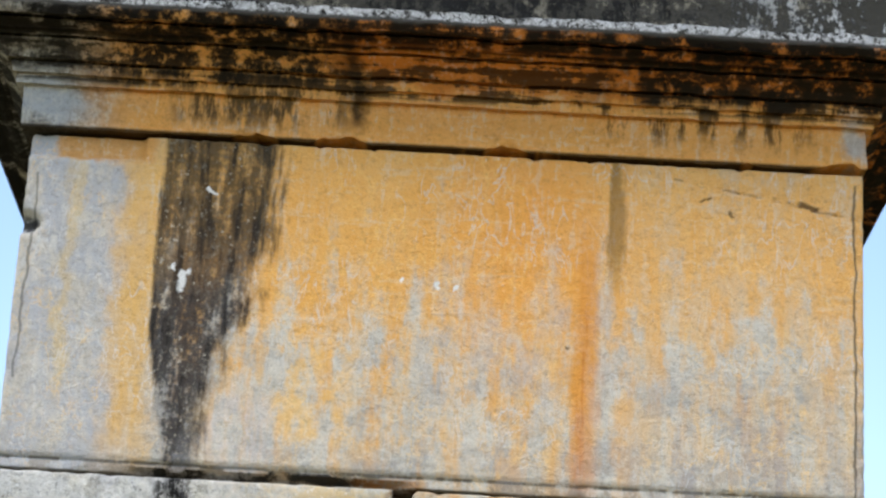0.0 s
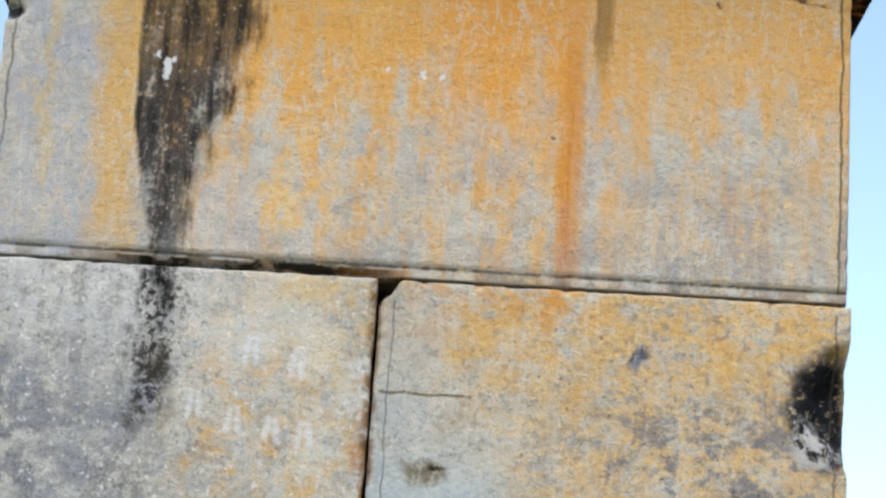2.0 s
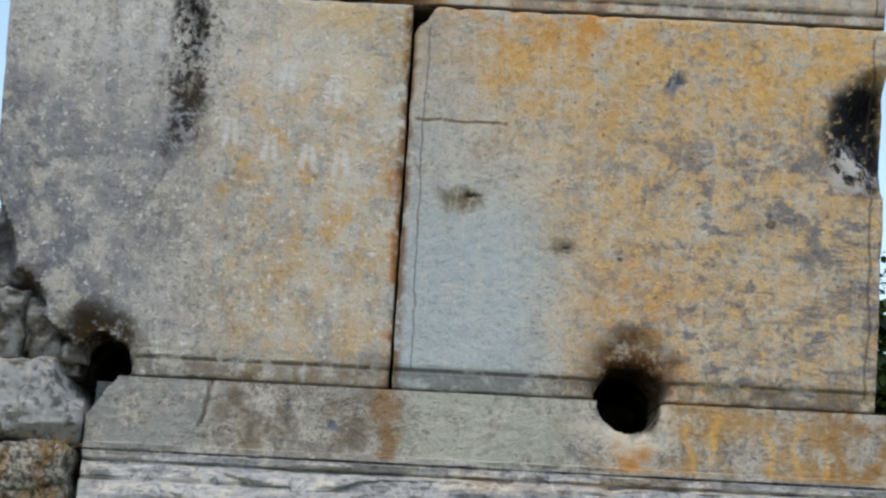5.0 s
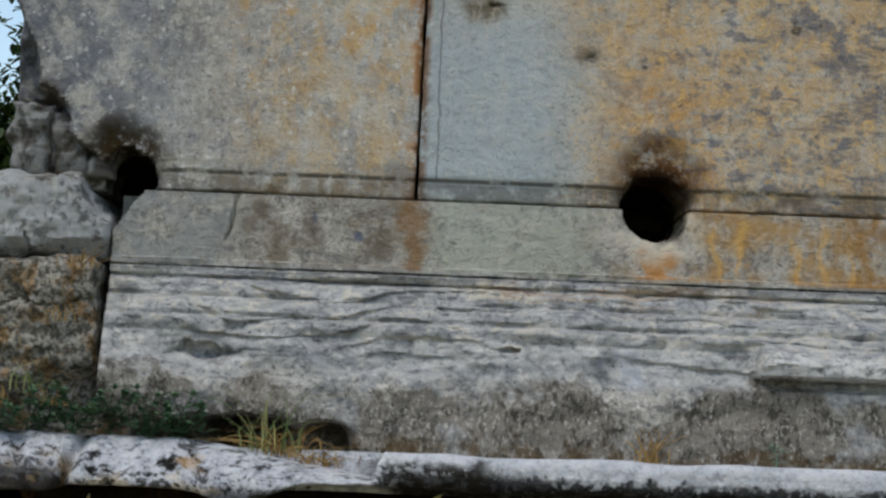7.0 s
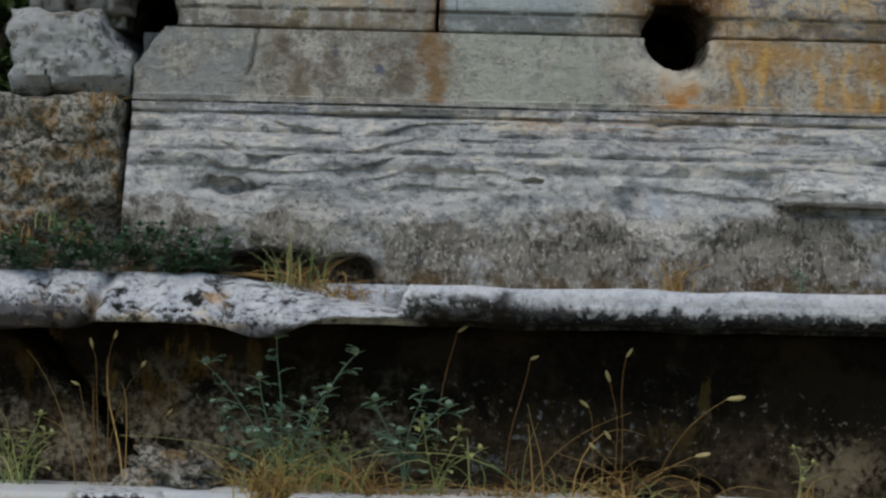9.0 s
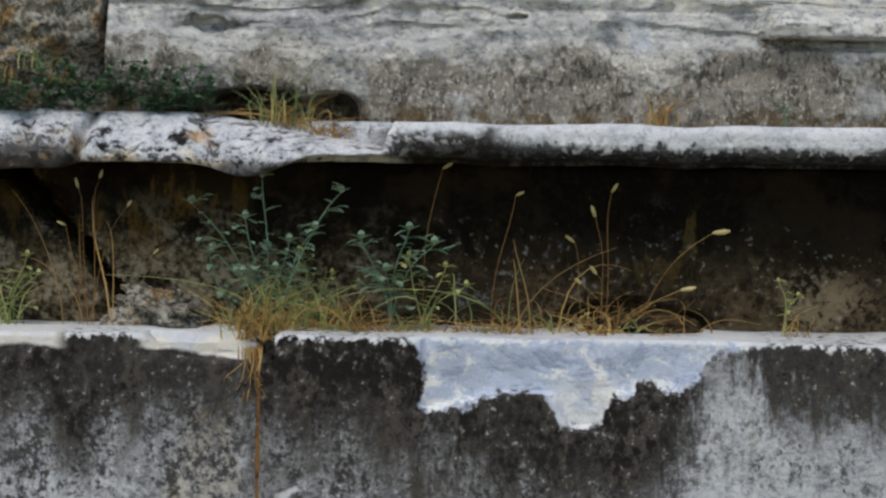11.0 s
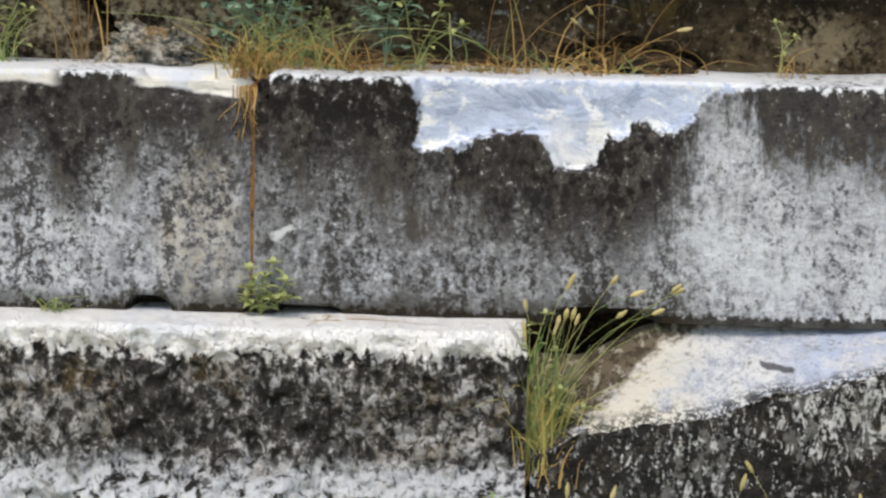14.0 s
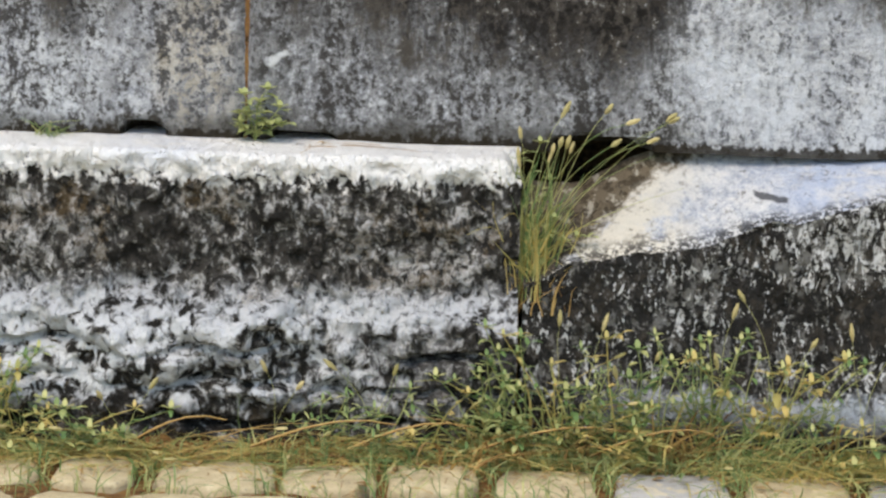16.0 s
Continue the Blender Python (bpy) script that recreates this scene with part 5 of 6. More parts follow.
def lower_wear(x, o, z):
    do = 0.018 * fbm(x, z, 9, 4, 101) + 0.016 * fbm(x, z, 30, 4, 102)
    dz = 0.004 * fbm(x, x * 0 + 3, 6, 3, 103) - 0.045 * sstep(0.145, 0.19, x) ** 2 * sstep(0.36, 0.42, z) * (o > 0.5)
    f = (o > 0.55)
    # the foot swells out in rough lumps
    do = do + 0.02 * f * np.clip(fbm(x, z, 22, 3, 106), -0.2, 1) + f * (0.05 * sstep(0.14, 0.06, z) + 0.08 * fbm(x, z, 5, 4, 104) * sstep(0.18, 0.06, z))
    do = do - f * 0.03 * np.clip(fbm(x, z, 16, 3, 105), 0, 1) * sstep(0.40, 0.36, z)
    do = do + f * 0.06 * np.abs(fbm(x, z, 10, 3, 107)) * sstep(0.2, 0.12, z)
    # split beds: rough lumps with clefts below the bare band
    u = (z + 0.09 * fbm(x, z, 3, 3, 108)) / 0.085
    do = do - f * 0.05 * sstep(0.22, 0.0, np.abs(u - np.floor(u) - 0.5)) * sstep(0.10, 0.05, z) * np.clip(0.5 + 1.6 * fbm(x, z, 6, 2, 109), 0, 1)
    return do, dz


S3 = nose(0.62, 0.425, -0.26, 0.36, 0.02)
moulding("step_block", S3, -1.6, 0.194, 0.0, 0.36, M_LOWER, steps, step=0.006, res=0.0065, wear=lower_wear, returns=False, label="rough black-and-white lowest step block with a white tread")


def broken_block():
    """The lowest step's other block: its top broken to a slope that runs down to the front and to the joint."""
    xs, n = np.linspace(0.206, 1.6, 150), 46
    top, front = [], []
    for x in xs:
        edge = 0.02 * float(fbm(np.array([x]), np.array([0.0]), 14, 4, 119)[0]) + 0.165 + 0.235 * sstep(0.1, 1.5, x) * 1.0 + 0.035 * sstep(0.2, 0.34, x)
        ts = np.linspace(0, 1, n)
        back_z = 0.345 + 0.075 * sstep(0.3, 0.5, x)
        z = back_z + (edge - back_z) * ts ** 1.15
        y = -0.40 - 0.22 * ts
        xx = np.full(n, x)
        z = z + 0.012 * fbm(xx, y, 7, 4, 111) + 0.004 * fbm(xx, y, 35, 3, 112)
        top.append(np.stack([xx, y, z], -1))
        zf = np.linspace(z[-1], -0.26, 60)
        yf = -0.62 + 0.016 * fbm(np.full(60, x), zf, 9, 4, 113) + 0.010 * fbm(np.full(60, x), zf, 36, 3, 114) - 0.03 * sstep(0.0, -0.08, zf)
        yf[0] = y[-1]
        front.append(np.stack([np.full(60, x), yf, zf], -1))
    T, F = np.array(top), np.array(front)
    make("broken_top", T.reshape(-1, 3), grid_faces(*T.shape[:2], flip=False), M_BROKEN, steps, "bare white broken top of the step block")
    vs, fs = F.reshape(-1, 3), grid_faces(*F.shape[:2])
    k = len(vs)
    # sides and back
    side = [(0.206, -0.36, 0.36), (0.206, -0.36, -0.24), (1.6, -0.36, 0.43), (1.6, -0.36, -0.24)]
    vs = np.concatenate([vs, T[0], T[-1], np.array(side)])
    a0, b0, s0 = k, k + n, k + 2 * n
    fs.append(tuple(list(range(60)) + [s0 + 1, s0] + list(range(a0, a0 + n - 1)))[::-1])
    make("step_block", vs, fs, M_LOWER, steps, "dark speckled face of the broken step block")


broken_block()
box("soil_fill", -0.398, -0.388, -0.448, -0.2, 0.42, 0.91, M_SOIL, steps, "soil and straw packed in the joint")
box("soil_fill", 0.18, 0.225, -0.50, -0.2, -0.24, 0.20, M_SOIL, steps, "soil packed in the gap between step blocks")
box("core", -1.58, 1.58, -0.15, 1.9, -0.24, 0.9, M_CORE, steps)
box("core", -1.58, 1.58, 0.3, 1.9, 0.9, 1.36, M_CORE, steps)


# ---------------------------------------------------------------- plants
rnd = random.Random(7)


def tube(verts, faces, pts, r0, r1, sides=5):
    """Adds a tapered stalk along pts."""
    base = len(verts)
    n = len(pts)
    for i, p in enumerate(pts):
        p = Vector(p)
        d = (Vector(pts[min(i + 1, n - 1)]) - Vector(pts[max(i - 1, 0)])).normalized()
        a = d.orthogonal().normalized()
        b = d.cross(a)
        r = r0 + (r1 - r0) * i / (n - 1)
        for k in range(sides):
            t = 2 * math.pi * k / sides
            verts.append(p + a * (r * math.cos(t)) + b * (r * math.sin(t)))
    for i in range(n - 1):
        for k in range(sides):
            k2 = (k + 1) % sides
            faces.append((base + i * sides + k, base + i * sides + k2, base + (i + 1) * sides + k2, base + (i + 1) * sides + k))
    faces.append(tuple(base + (n - 1) * sides + k for k in range(sides)))


def leaf(verts, faces, at, way, length, width, fold=0.25, droop=0.25, up=Vector((0, 0, 1))):
    """Adds a pointed leaf, folded on its midrib and bent down towards the tip."""
    way = Vector(way).normalized()
    side = way.cross(up)
    side = side.normalized() if side.length > 0.05 else way.orthogonal().normalized()
    nor = side.cross(way)
    base = len(verts)
    for t, w in ((0.0, 0.06), (0.22, 0.7), (0.5, 1.0), (0.78, 0.66), (1.0, 0.02)):
        mid = Vector(at) + way * (length * t) - nor * (droop * length * t * t)
        verts += [mid - side * (w * width / 2) + nor * (fold * w * width / 2), mid, mid + side * (w * width / 2) + nor * (fold * w * width / 2)]
    for i in range(4):
        a = base + i * 3
        faces += [(a, a + 1, a + 4, a + 3), (a + 1, a + 2, a + 5, a + 4)]


def head(verts, faces, at, way, length, width, sides=7, rings=8):
    """Adds a bristly seed head: a spindle with an uneven skin and hairs."""
    way = Vector(way).normalized()
    a = way.orthogonal().normalized()
    b = way.cross(a)
    base = len(verts)
    for i in range(rings + 1):
        t = i / rings
        r = width / 2 * (math.sin(math.pi * (0.06 + 0.9 * t)) ** 0.7)
        for k in range(sides):
            q = 2 * math.pi * (k + 0.5 * (i % 2)) / sides
            rr = r * rnd.uniform(0.8, 1.2)
            verts.append(Vector(at) + way * (length * t) + a * (rr * math.cos(q)) + b * (rr * math.sin(q)))
    for i in range(rings):
        for k in range(sides):
            k2 = (k + 1) % sides
            faces.append((base + i * sides + k, base + i * sides + k2, base + (i + 1) * sides + k2, base + (i + 1) * sides + k))


def stalk(p, lean_x, lean_y, height, bend=0.3, n=9, wob=0.01):
    """Points of a stalk that rises from p and leans over."""
    pts = []
    for i in range(n):
        t = i / (n - 1)
        pts.append(Vector((p[0] + lean_x * t ** 1.6 + wob * math.sin(5 * t + lean_x * 90) * t, p[1] + lean_y * t ** 1.5,
                           p[2] + height * (t - min(bend, 1.7) * t * t * 0.5) / max(0.5, 1 - bend * 0.5))))
    return pts


def thing(name, at, label, category, group=""):
    ob = new(name)
    ob.location = at
    return tagged(ob, label, category, group)


def child(name, verts, faces, material, parent, label="", root=None):
    o = Vector(root if root else parent.location)
    return make(name, [v - o for v in verts], faces, material, parent, label, smooth=True)


def ribbon(verts, faces, pts, width):
    """Adds a flat grass blade along pts, creased on its midrib."""
    base, n = len(verts), len(pts)
    turn = rnd.uniform(-0.7, 0.7)
    side = Vector((math.cos(turn), math.sin(turn), 0))
    for i, p in enumerate(pts):
        w = width / 2 * min(1.0, 0.55 + 1.6 * i / n) * max(0.05, 1 - (i / (n - 1)) ** 2.2)
        verts += [p - side * w, p + Vector((0, 0.25 * w, 0)), p + side * w]
    for i in range(n - 1):
        a = base + 3 * i
        faces += [(a, a + 1, a + 4, a + 3), (a + 1, a + 2, a + 5, a + 4)]


def herb(at, stems, leaf_len, material, label, leaves=9, spread_y=0.05, group="wild herbs on the steps", thick=0.0022, width=0.5, tuft=True, single=True, buds=False):
    """A branching weed. stems: (lean in x, height) of each. single: every leaf is a part of its own."""
    ob = thing("weed", at, label, "weed", group)
    for lx, h in stems:
        pts = stalk(at, lx, -rnd.uniform(0.2, 1) * spread_y, h, rnd.uniform(0.1, 0.4), 10)
        v, f = [], []
        tube(v, f, pts, thick, thick * 0.5)
        stem = child("stem", v, f, material, ob)
        lv, lf = [], []

        def grow(where, way, length, wide, fold, droop):
            if single:
                nv, nf = [], []
                leaf(nv, nf, where, way, length, wide, fold, droop)
                child("leaf", nv, nf, material, stem, root=at)
            else:
                leaf(lv, lf, where, way, length, wide, fold, droop)

        for i in range(leaves):
            t = (i + 1.5) / (leaves + 1) if not tuft else 0.25 + 0.75 * (i + 1) / leaves
            k = min(len(pts) - 2, int(t * (len(pts) - 1)))
            p = pts[k].lerp(pts[k + 1], t * (len(pts) - 1) - k)
            a = i * 2.4 + rnd.uniform(-0.5, 0.5)
            way = Vector((math.cos(a), math.sin(a) * 0.8 - 0.25, rnd.uniform(-0.1, 0.7)))
            l = leaf_len * rnd.uniform(0.6, 1.15) * (1.1 - 0.4 * t)
            if rnd.random() < 0.35:
                q = p + way.normalized() * l * 1.2
                bend = [p, p.lerp(q, 0.5) + Vector((0, 0, 0.004)), q]
                if single:
                    tv, tf = [], []
                    tube(tv, tf, bend, thick * 0.5, thick * 0.35, 4)
                    child("twig", tv, tf, material, stem, root=at)
                else:
                    tube(lv, lf, bend, thick * 0.5, thick * 0.35, 4)
                for s in range(3):
                    b = a + rnd.uniform(-1.2, 1.2)
                    grow(q - way.normalized() * l * 0.35 * s, Vector((math.cos(b), math.sin(b) * 0.7 - 0.3, rnd.uniform(0, 0.8))), l * 0.8, l * width * 0.8, 0.3, 0.35)
            else:
                grow(p, way, l, l * width, 0.3, 0.4)
        if tuft:
            for s in range(4):
                b = s * 1.6
                grow(pts[-1], Vector((math.cos(b), math.sin(b) * 0.7 - 0.2, 0.7)), leaf_len * 0.6, leaf_len * 0.6 * width, 0.3, 0.2)
        if buds:
            bv, bf = [], []
            head(bv, bf, pts[-1], Vector((lx * 2, -0.2, 0.6)), 0.016, 0.009, 6, 5)
            child("bud", bv, bf, M_BUD, stem, "pale woolly bud", root=at)
        if lv:
            child("foliage", lv, lf, material, stem, root=at)["kind"] = "stuff"
    return ob


def clump(at, n, height, spread, material, label, seeds=0, seed_len=0.04, group="grass tufts on the steps", name="grass_tuft", thick=0.0016, bend=0.7, lean=0.0, depth=0.05, root=0.6, blade=0.0045, fat=0.24):
    """A tuft of narrow blades, some stalks with seed heads."""
    ob = thing(name, at, label, "grass", group)
    v, f = [], []
    for i in range(n):
        p = (at[0] + rnd.gauss(0, spread * root), at[1] + rnd.gauss(0, 0.014), at[2] - 0.005)
        h = height * rnd.uniform(0.35, 1.0)
        pts = stalk(p, rnd.gauss(lean, spread * 1.2), -abs(rnd.gauss(0, depth)), h, rnd.uniform(0.2, bend + 0.7), 8, rnd.uniform(0, 0.02))
        if i % 2:
            ribbon(v, f, pts, blade * rnd.uniform(0.6, 1.3))
        else:
            tube(v, f, pts, thick * rnd.uniform(0.7, 1.4), thick * 0.3, 3)
    child("foliage", v, f, material, ob)["kind"] = "stuff"
    for i in range(seeds):
        sv, sf, hv, hf = [], [], [], []
        p = (at[0] + rnd.gauss(0, spread * 0.2), at[1], at[2])
        pts = stalk(p, lean * 1.5 + rnd.gauss(0, spread * 1.1), -rnd.uniform(0.0, depth), height * rnd.uniform(0.8, 1.25), rnd.uniform(0.2, 0.9), 9)
        tube(sv, sf, pts, thick * 0.7, thick * 0.4, 4)
        head(hv, hf, pts[-1], (pts[-1] - pts[-3]) + Vector((0, 0, -0.004)), seed_len * rnd.uniform(0.55, 1.05), seed_len * fat)
        child("stalk", sv, sf, material, ob)
        child("seed_head", hv, hf, M_SEED, ob, "pale bristly seed head")
    return ob


TREAD2, TREAD3, LEDGE_TOP, SOIL = 0.936, 0.425, 1.386, -0.2
# grey-green weeds before the dark riser
herb((-0.39, -0.27, TREAD2), [(-0.17, 0.27), (-0.05, 0.24), (0.0, 0.33), (-0.12, 0.17), (0.05, 0.19)], 0.046, M_SAGE, "grey-green branching weed rooted in the step's joint", 9, width=0.55, buds=True)
herb((-0.36, -0.29, TREAD2), [(0.14, 0.30), (0.08, 0.22), (0.0, 0.13), (-0.07, 0.12)], 0.044, M_SAGE, "grey-green branching weed rooted in the step's joint", 8, width=0.55, buds=True)
herb((-0.12, -0.27, TREAD2), [(-0.06, 0.20), (0.03, 0.22), (0.09, 0.19), (0.0, 0.13)], 0.046, M_SAGE, "broad-leaved grey-green weed on the step", 10, width=0.6)
herb((-0.96, -0.27, TREAD2), [(-0.05, 0.14), (0.05, 0.15), (0.08, 0.11)], 0.034, M_GREEN, "small yellowing weed on the step", 8)
herb((0.74, -0.27, TREAD2), [(-0.01, 0.12), (0.02, 0.09)], 0.026, M_GREEN, "small sparse weed on the step", 6)
clump((-0.40, -0.38, TREAD2 - 0.01), 44, 0.12, 0.06, M_STRAW, "dry straw tuft hanging in the step's joint", bend=1.1)
clump((-0.41, -0.36, TREAD2 - 0.01), 40, 0.15, 0.07, M_YELLOW, "yellow-green grass tuft in the step's joint", bend=0.9, blade=0.0035)
clump((-0.32, -0.33, TREAD2), 40, 0.16, 0.09, M_GREEN, "fine green grass on the step beside the joint", bend=0.9, blade=0.0035)
clump((-0.405, -0.455, TREAD2 - 0.02), 22, -0.13, 0.02, M_STRAW, "dry straw hanging down the step's joint", bend=0.2, depth=0.01)
clump((-0.22, -0.30, TREAD2), 60, 0.09, 0.09, M_STRAW, "low dry straw on the step", bend=1.0)
clump((0.04, -0.27, TREAD2), 10, 0.24, 0.11, M_GREEN, "thin green and dry grass on the step", 0, bend=1.1, blade=0.0035)
clump((0.17, -0.26, TREAD2), 8, 0.22, 0.13, M_STRAW, "thin dry grass on the step", 0, bend=1.2, blade=0.0035)
clump((0.36, -0.27, TREAD2), 24, 0.11, 0.06, M_STRAW, "dry dead weed with curled leaves on the step", 2, 0.032, bend=1.4, blade=0.007)
clump((0.52, -0.26, TREAD2), 5, 0.12, 0.07, M_STRAW, "sparse dry stalks on the step", 0, lean=0.05, bend=1.2)
for foot, dx, h, l in ((-0.05, 0.03, 0.355, 0.03), (0.10, 0.045, 0.30, 0.024), (0.34, -0.01, 0.255, 0.034), (0.35, 0.01, 0.31, 0.028), (0.42, 0.155, 0.225, 0.046), (0.30, -0.03, 0.2, 0.03), (0.40, 0.1, 0.1, 0.04), (-0.66, 0.02, 0.16, 0.022), (-0.78, -0.05, 0.22, 0.024)):
    at = (foot, -0.27, TREAD2)
    ob = thing("dry_grass_stalk", at, "tall thin dry grass stalk with a pale seed head", "grass", "seed stalks on the step")
    sv, sf, hv, hf = [], [], [], []
    pts = stalk(at, dx, -0.03, h, 0.3, 9)
    tube(sv, sf, pts, 0.0013, 0.0008, 4)
    head(hv, hf, pts[-1], Vector((dx * 1.5 + 0.004, -0.01, 0.03)), l * 0.85, l * 0.25)
    child("stalk", sv, sf, M_STRAW, ob)
    child("seed_head", hv, hf, M_SEED, ob, "pale bristly seed head")
clump((0.76, -0.3, TREAD2), 10, 0.08, 0.05, M_STRAW, "low dry weed on the step", bend=1.1)
clump((-0.97, -0.28, TREAD2), 26, 0.14, 0.07, M_GREEN, "yellowing grass tuft on the step", 2, 0.03)
clump((-0.75, -0.27, TREAD2), 5, 0.30, 0.10, M_STRAW, "few thin dry stalks on the step", 3, 0.028)
for k in range(17):
    clump((-0.36 + 0.05 * k + rnd.uniform(-0.02, 0.02), -0.24 - rnd.uniform(0, 0.1), TREAD2), 16, rnd.uniform(0.025, 0.07), 0.05, M_STRAW if k % 3 else M_GREEN,
          "low matted straw and grass on the step", group="matted grass on the step", bend=1.2)
herb((-0.30, -0.25, TREAD2), [(-0.1, 0.14), (-0.02, 0.17), (0.06, 0.12), (0.1, 0.1), (-0.06, 0.09)], 0.03, M_GREEN, "pale green bushy weed on the step", 12, 0.04)
herb((-0.47, -0.25, TREAD2), [(-0.05, 0.16), (0.04, 0.13), (0.0, 0.08)], 0.036, M_SAGE, "grey-green weed on the step", 10, 0.04)
herb((-0.05, -0.28, TREAD2), [(-0.04, 0.16), (0.05, 0.14), (0.09, 0.1)], 0.036, M_GREEN, "pale green weed on the step", 9, 0.04)
# on the lowest tread
herb((-0.37, -0.475, TREAD3), [(-0.03, 0.10), (0.02, 0.11), (0.06, 0.075), (-0.01, 0.06), (0.05, 0.04), (-0.04, 0.04)], 0.038, M_GREEN, "small bright green weed at the step's foot", 7, 0.03, width=0.62)
clump((-0.80, -0.49, TREAD3), 26, 0.045, 0.03, M_GREEN, "small yellow-green grass tuft at the step's foot")
clump((-0.22, -0.5, TREAD3), 12, 0.02, 0.06, M_STRAW, "dry straw scraps at the step's foot", bend=1.2)
clump((0.212, -0.585, 0.13), 60, 0.32, 0.034, M_GREEN, "tall green grass in the gap between step blocks", 5, 0.036, bend=0.5, lean=0.012, root=0.8, depth=0.03, blade=0.006, fat=0.26)
clump((0.225, -0.59, 0.12), 60, 0.26, 0.045, M_YELLOW, "yellowed grass in the gap between step blocks", 2, 0.036, lean=0.015, root=0.7, depth=0.03, blade=0.007)
clump((0.235, -0.60, 0.10), 50, 0.12, 0.04, M_STRAW, "dead brown grass at the base of the tuft", bend=0.9, root=0.6, depth=0.03)
herb((0.205, -0.575, 0.16), [(0.02, 0.3), (0.05, 0.22), (-0.01, 0.26), (0.07, 0.14), (0.03, 0.18), (0.1, 0.1)], 0.034, M_GREEN, "slender leafy weed in the gap between step blocks", 9, 0.03)
clump((0.22, -0.58, 0.15), 5, 0.30, 0.08, M_GREEN, "arching stalks with pale seed heads", 9, 0.042, lean=0.11, bend=1.1, root=0.3, fat=0.26)
# on the ledge
for k, x in enumerate((-1.05, -0.96, -0.88, -0.8, -0.72, -0.64, -0.57)):
    herb((x, -0.20 - 0.03 * (k % 2), LEDGE_TOP), [(rnd.uniform(-0.06, 0.06), rnd.uniform(0.04, 0.12)) for _ in range(8)], 0.036, M_DARKWEED,
         "low dark green creeping weed on the ledge", 8, 0.06, "creeping weeds on the ledge", single=False)
clump((-0.34, -0.17, LEDGE_TOP - 0.01), 46, 0.08, 0.07, M_STRAW, "dry straw clump on the ledge", bend=1.1, group="tufts on the ledge")
clump((-0.26, -0.24, LEDGE_TOP - 0.03), 40, 0.045, 0.05, M_STRAW, "dry straw in the ledge's broken notch", bend=1.2, group="tufts on the ledge")
clump((-0.38, -0.19, LEDGE_TOP), 16, 0.17, 0.05, M_GREEN, "thin green stalks on the ledge", bend=0.4, group="tufts on the ledge")
clump((0.46, -0.22, LEDGE_TOP), 22, 0.09, 0.028, M_STRAW, "dry stubble tuft on the ledge", bend=0.3, group="tufts on the ledge", thick=0.0026)
herb((0.74, -0.2, LEDGE_TOP), [(0.0, 0.05), (0.01, 0.04)], 0.02, M_SAGE, "tiny dark weed on the ledge", 6, group="creeping weeds on the ledge")
for x, z in ((-0.98, 1.60), (-0.86, 1.66), (-0.82, 1.78), (-0.93, 1.50), (-1.0, 1.47), (-0.86, 1.47)):
    clump((x, -0.085, z), 14, 0.07, 0.035, M_STRAW if rnd.random() < 0.6 else M_GREEN, "grass sprouting from the rough stone", group="tufts on the rough stone", depth=0.02)
boulder("fallen_stone", (-0.62, -0.25, TREAD2 + 0.03), (0.19, 0.12, 0.10), M_RUBBLE, None, 21, "", 0.9, n=36, square=0.75)
tagged(bpy.data.objects["fallen_stone"], "small rough brownish stone lying on the step", "stone")
boulder("dead_weed", (0.42, -0.25, TREAD2 + 0.016), (0.24, 0.09, 0.05), M_CORE, None, 23, "", 0.4, square=0.8)
tagged(bpy.data.objects["dead_weed"], "dark heap of dead plants in the riser's hollow", "debris")


# ---------------------------------------------------------------- the foot of the steps
def soil_bank():
    xs, ys = np.linspace(-1.7, 1.7, 170), np.linspace(-2.2, -0.45, 90)
    X, Y = np.meshgrid(xs, ys, indexing="ij")
    Z = -0.208 + 0.012 * fbm(X, Y, 9, 4, 201) + 0.03 * sstep(-0.8, -0.6, Y + 0.05 * fbm(X, Y, 4, 3, 202))
    ob = make("soil", np.stack([X, Y, Z], -1).reshape(-1, 3), grid_faces(170, 90), M_SOIL)
    return tagged(ob, "dry brown soil between paving and steps", "soil", kind="structure")


soil_bank()
pavement = tagged(new("pavement"), "pale irregular paving stones with grassy joints", "pavement", kind="structure")


def paver(x0, x1, y0, y1, seed):
    """One worn flagstone with rounded, uneven edges."""
    n = 14
    cx, cy = (x0 + x1) / 2, (y0 + y1) / 2
    v, f = [], []
    for ring, (s, z) in enumerate(((1.0, -0.05), (1.0, -0.012), (0.965, -0.003), (0.9, 0.0), (0.5, 0.002))):
        for k in range(n * 2):
            a = math.pi * k / n
            c, q = math.cos(a), math.sin(a)
            px = math.copysign(abs(c) ** 0.42, c) * (x1 - x0) / 2
            py = math.copysign(abs(q) ** 0.42, q) * (y1 - y0) / 2
            w = 1 + 0.05 * math.sin(2 * a + seed) + 0.05 * math.sin(5 * a + seed * 1.7) + 0.02 * math.sin(11 * a + seed * 2.1)
            v.append((cx + px * s * w, cy + py * s * w, -0.188 + z + 0.003 * math.sin(seed * 3 + 5 * px)))
    m = n * 2
    for r in range(4):
        for k in range(m):
            f.append((r * m + k, r * m + (k + 1) % m, (r + 1) * m + (k + 1) % m, (r + 1) * m + k))
    f.append(tuple(4 * m + k for k in range(m)))
    return make("paving_stone", v, f, M_PAVER, pavement, sharp=70)


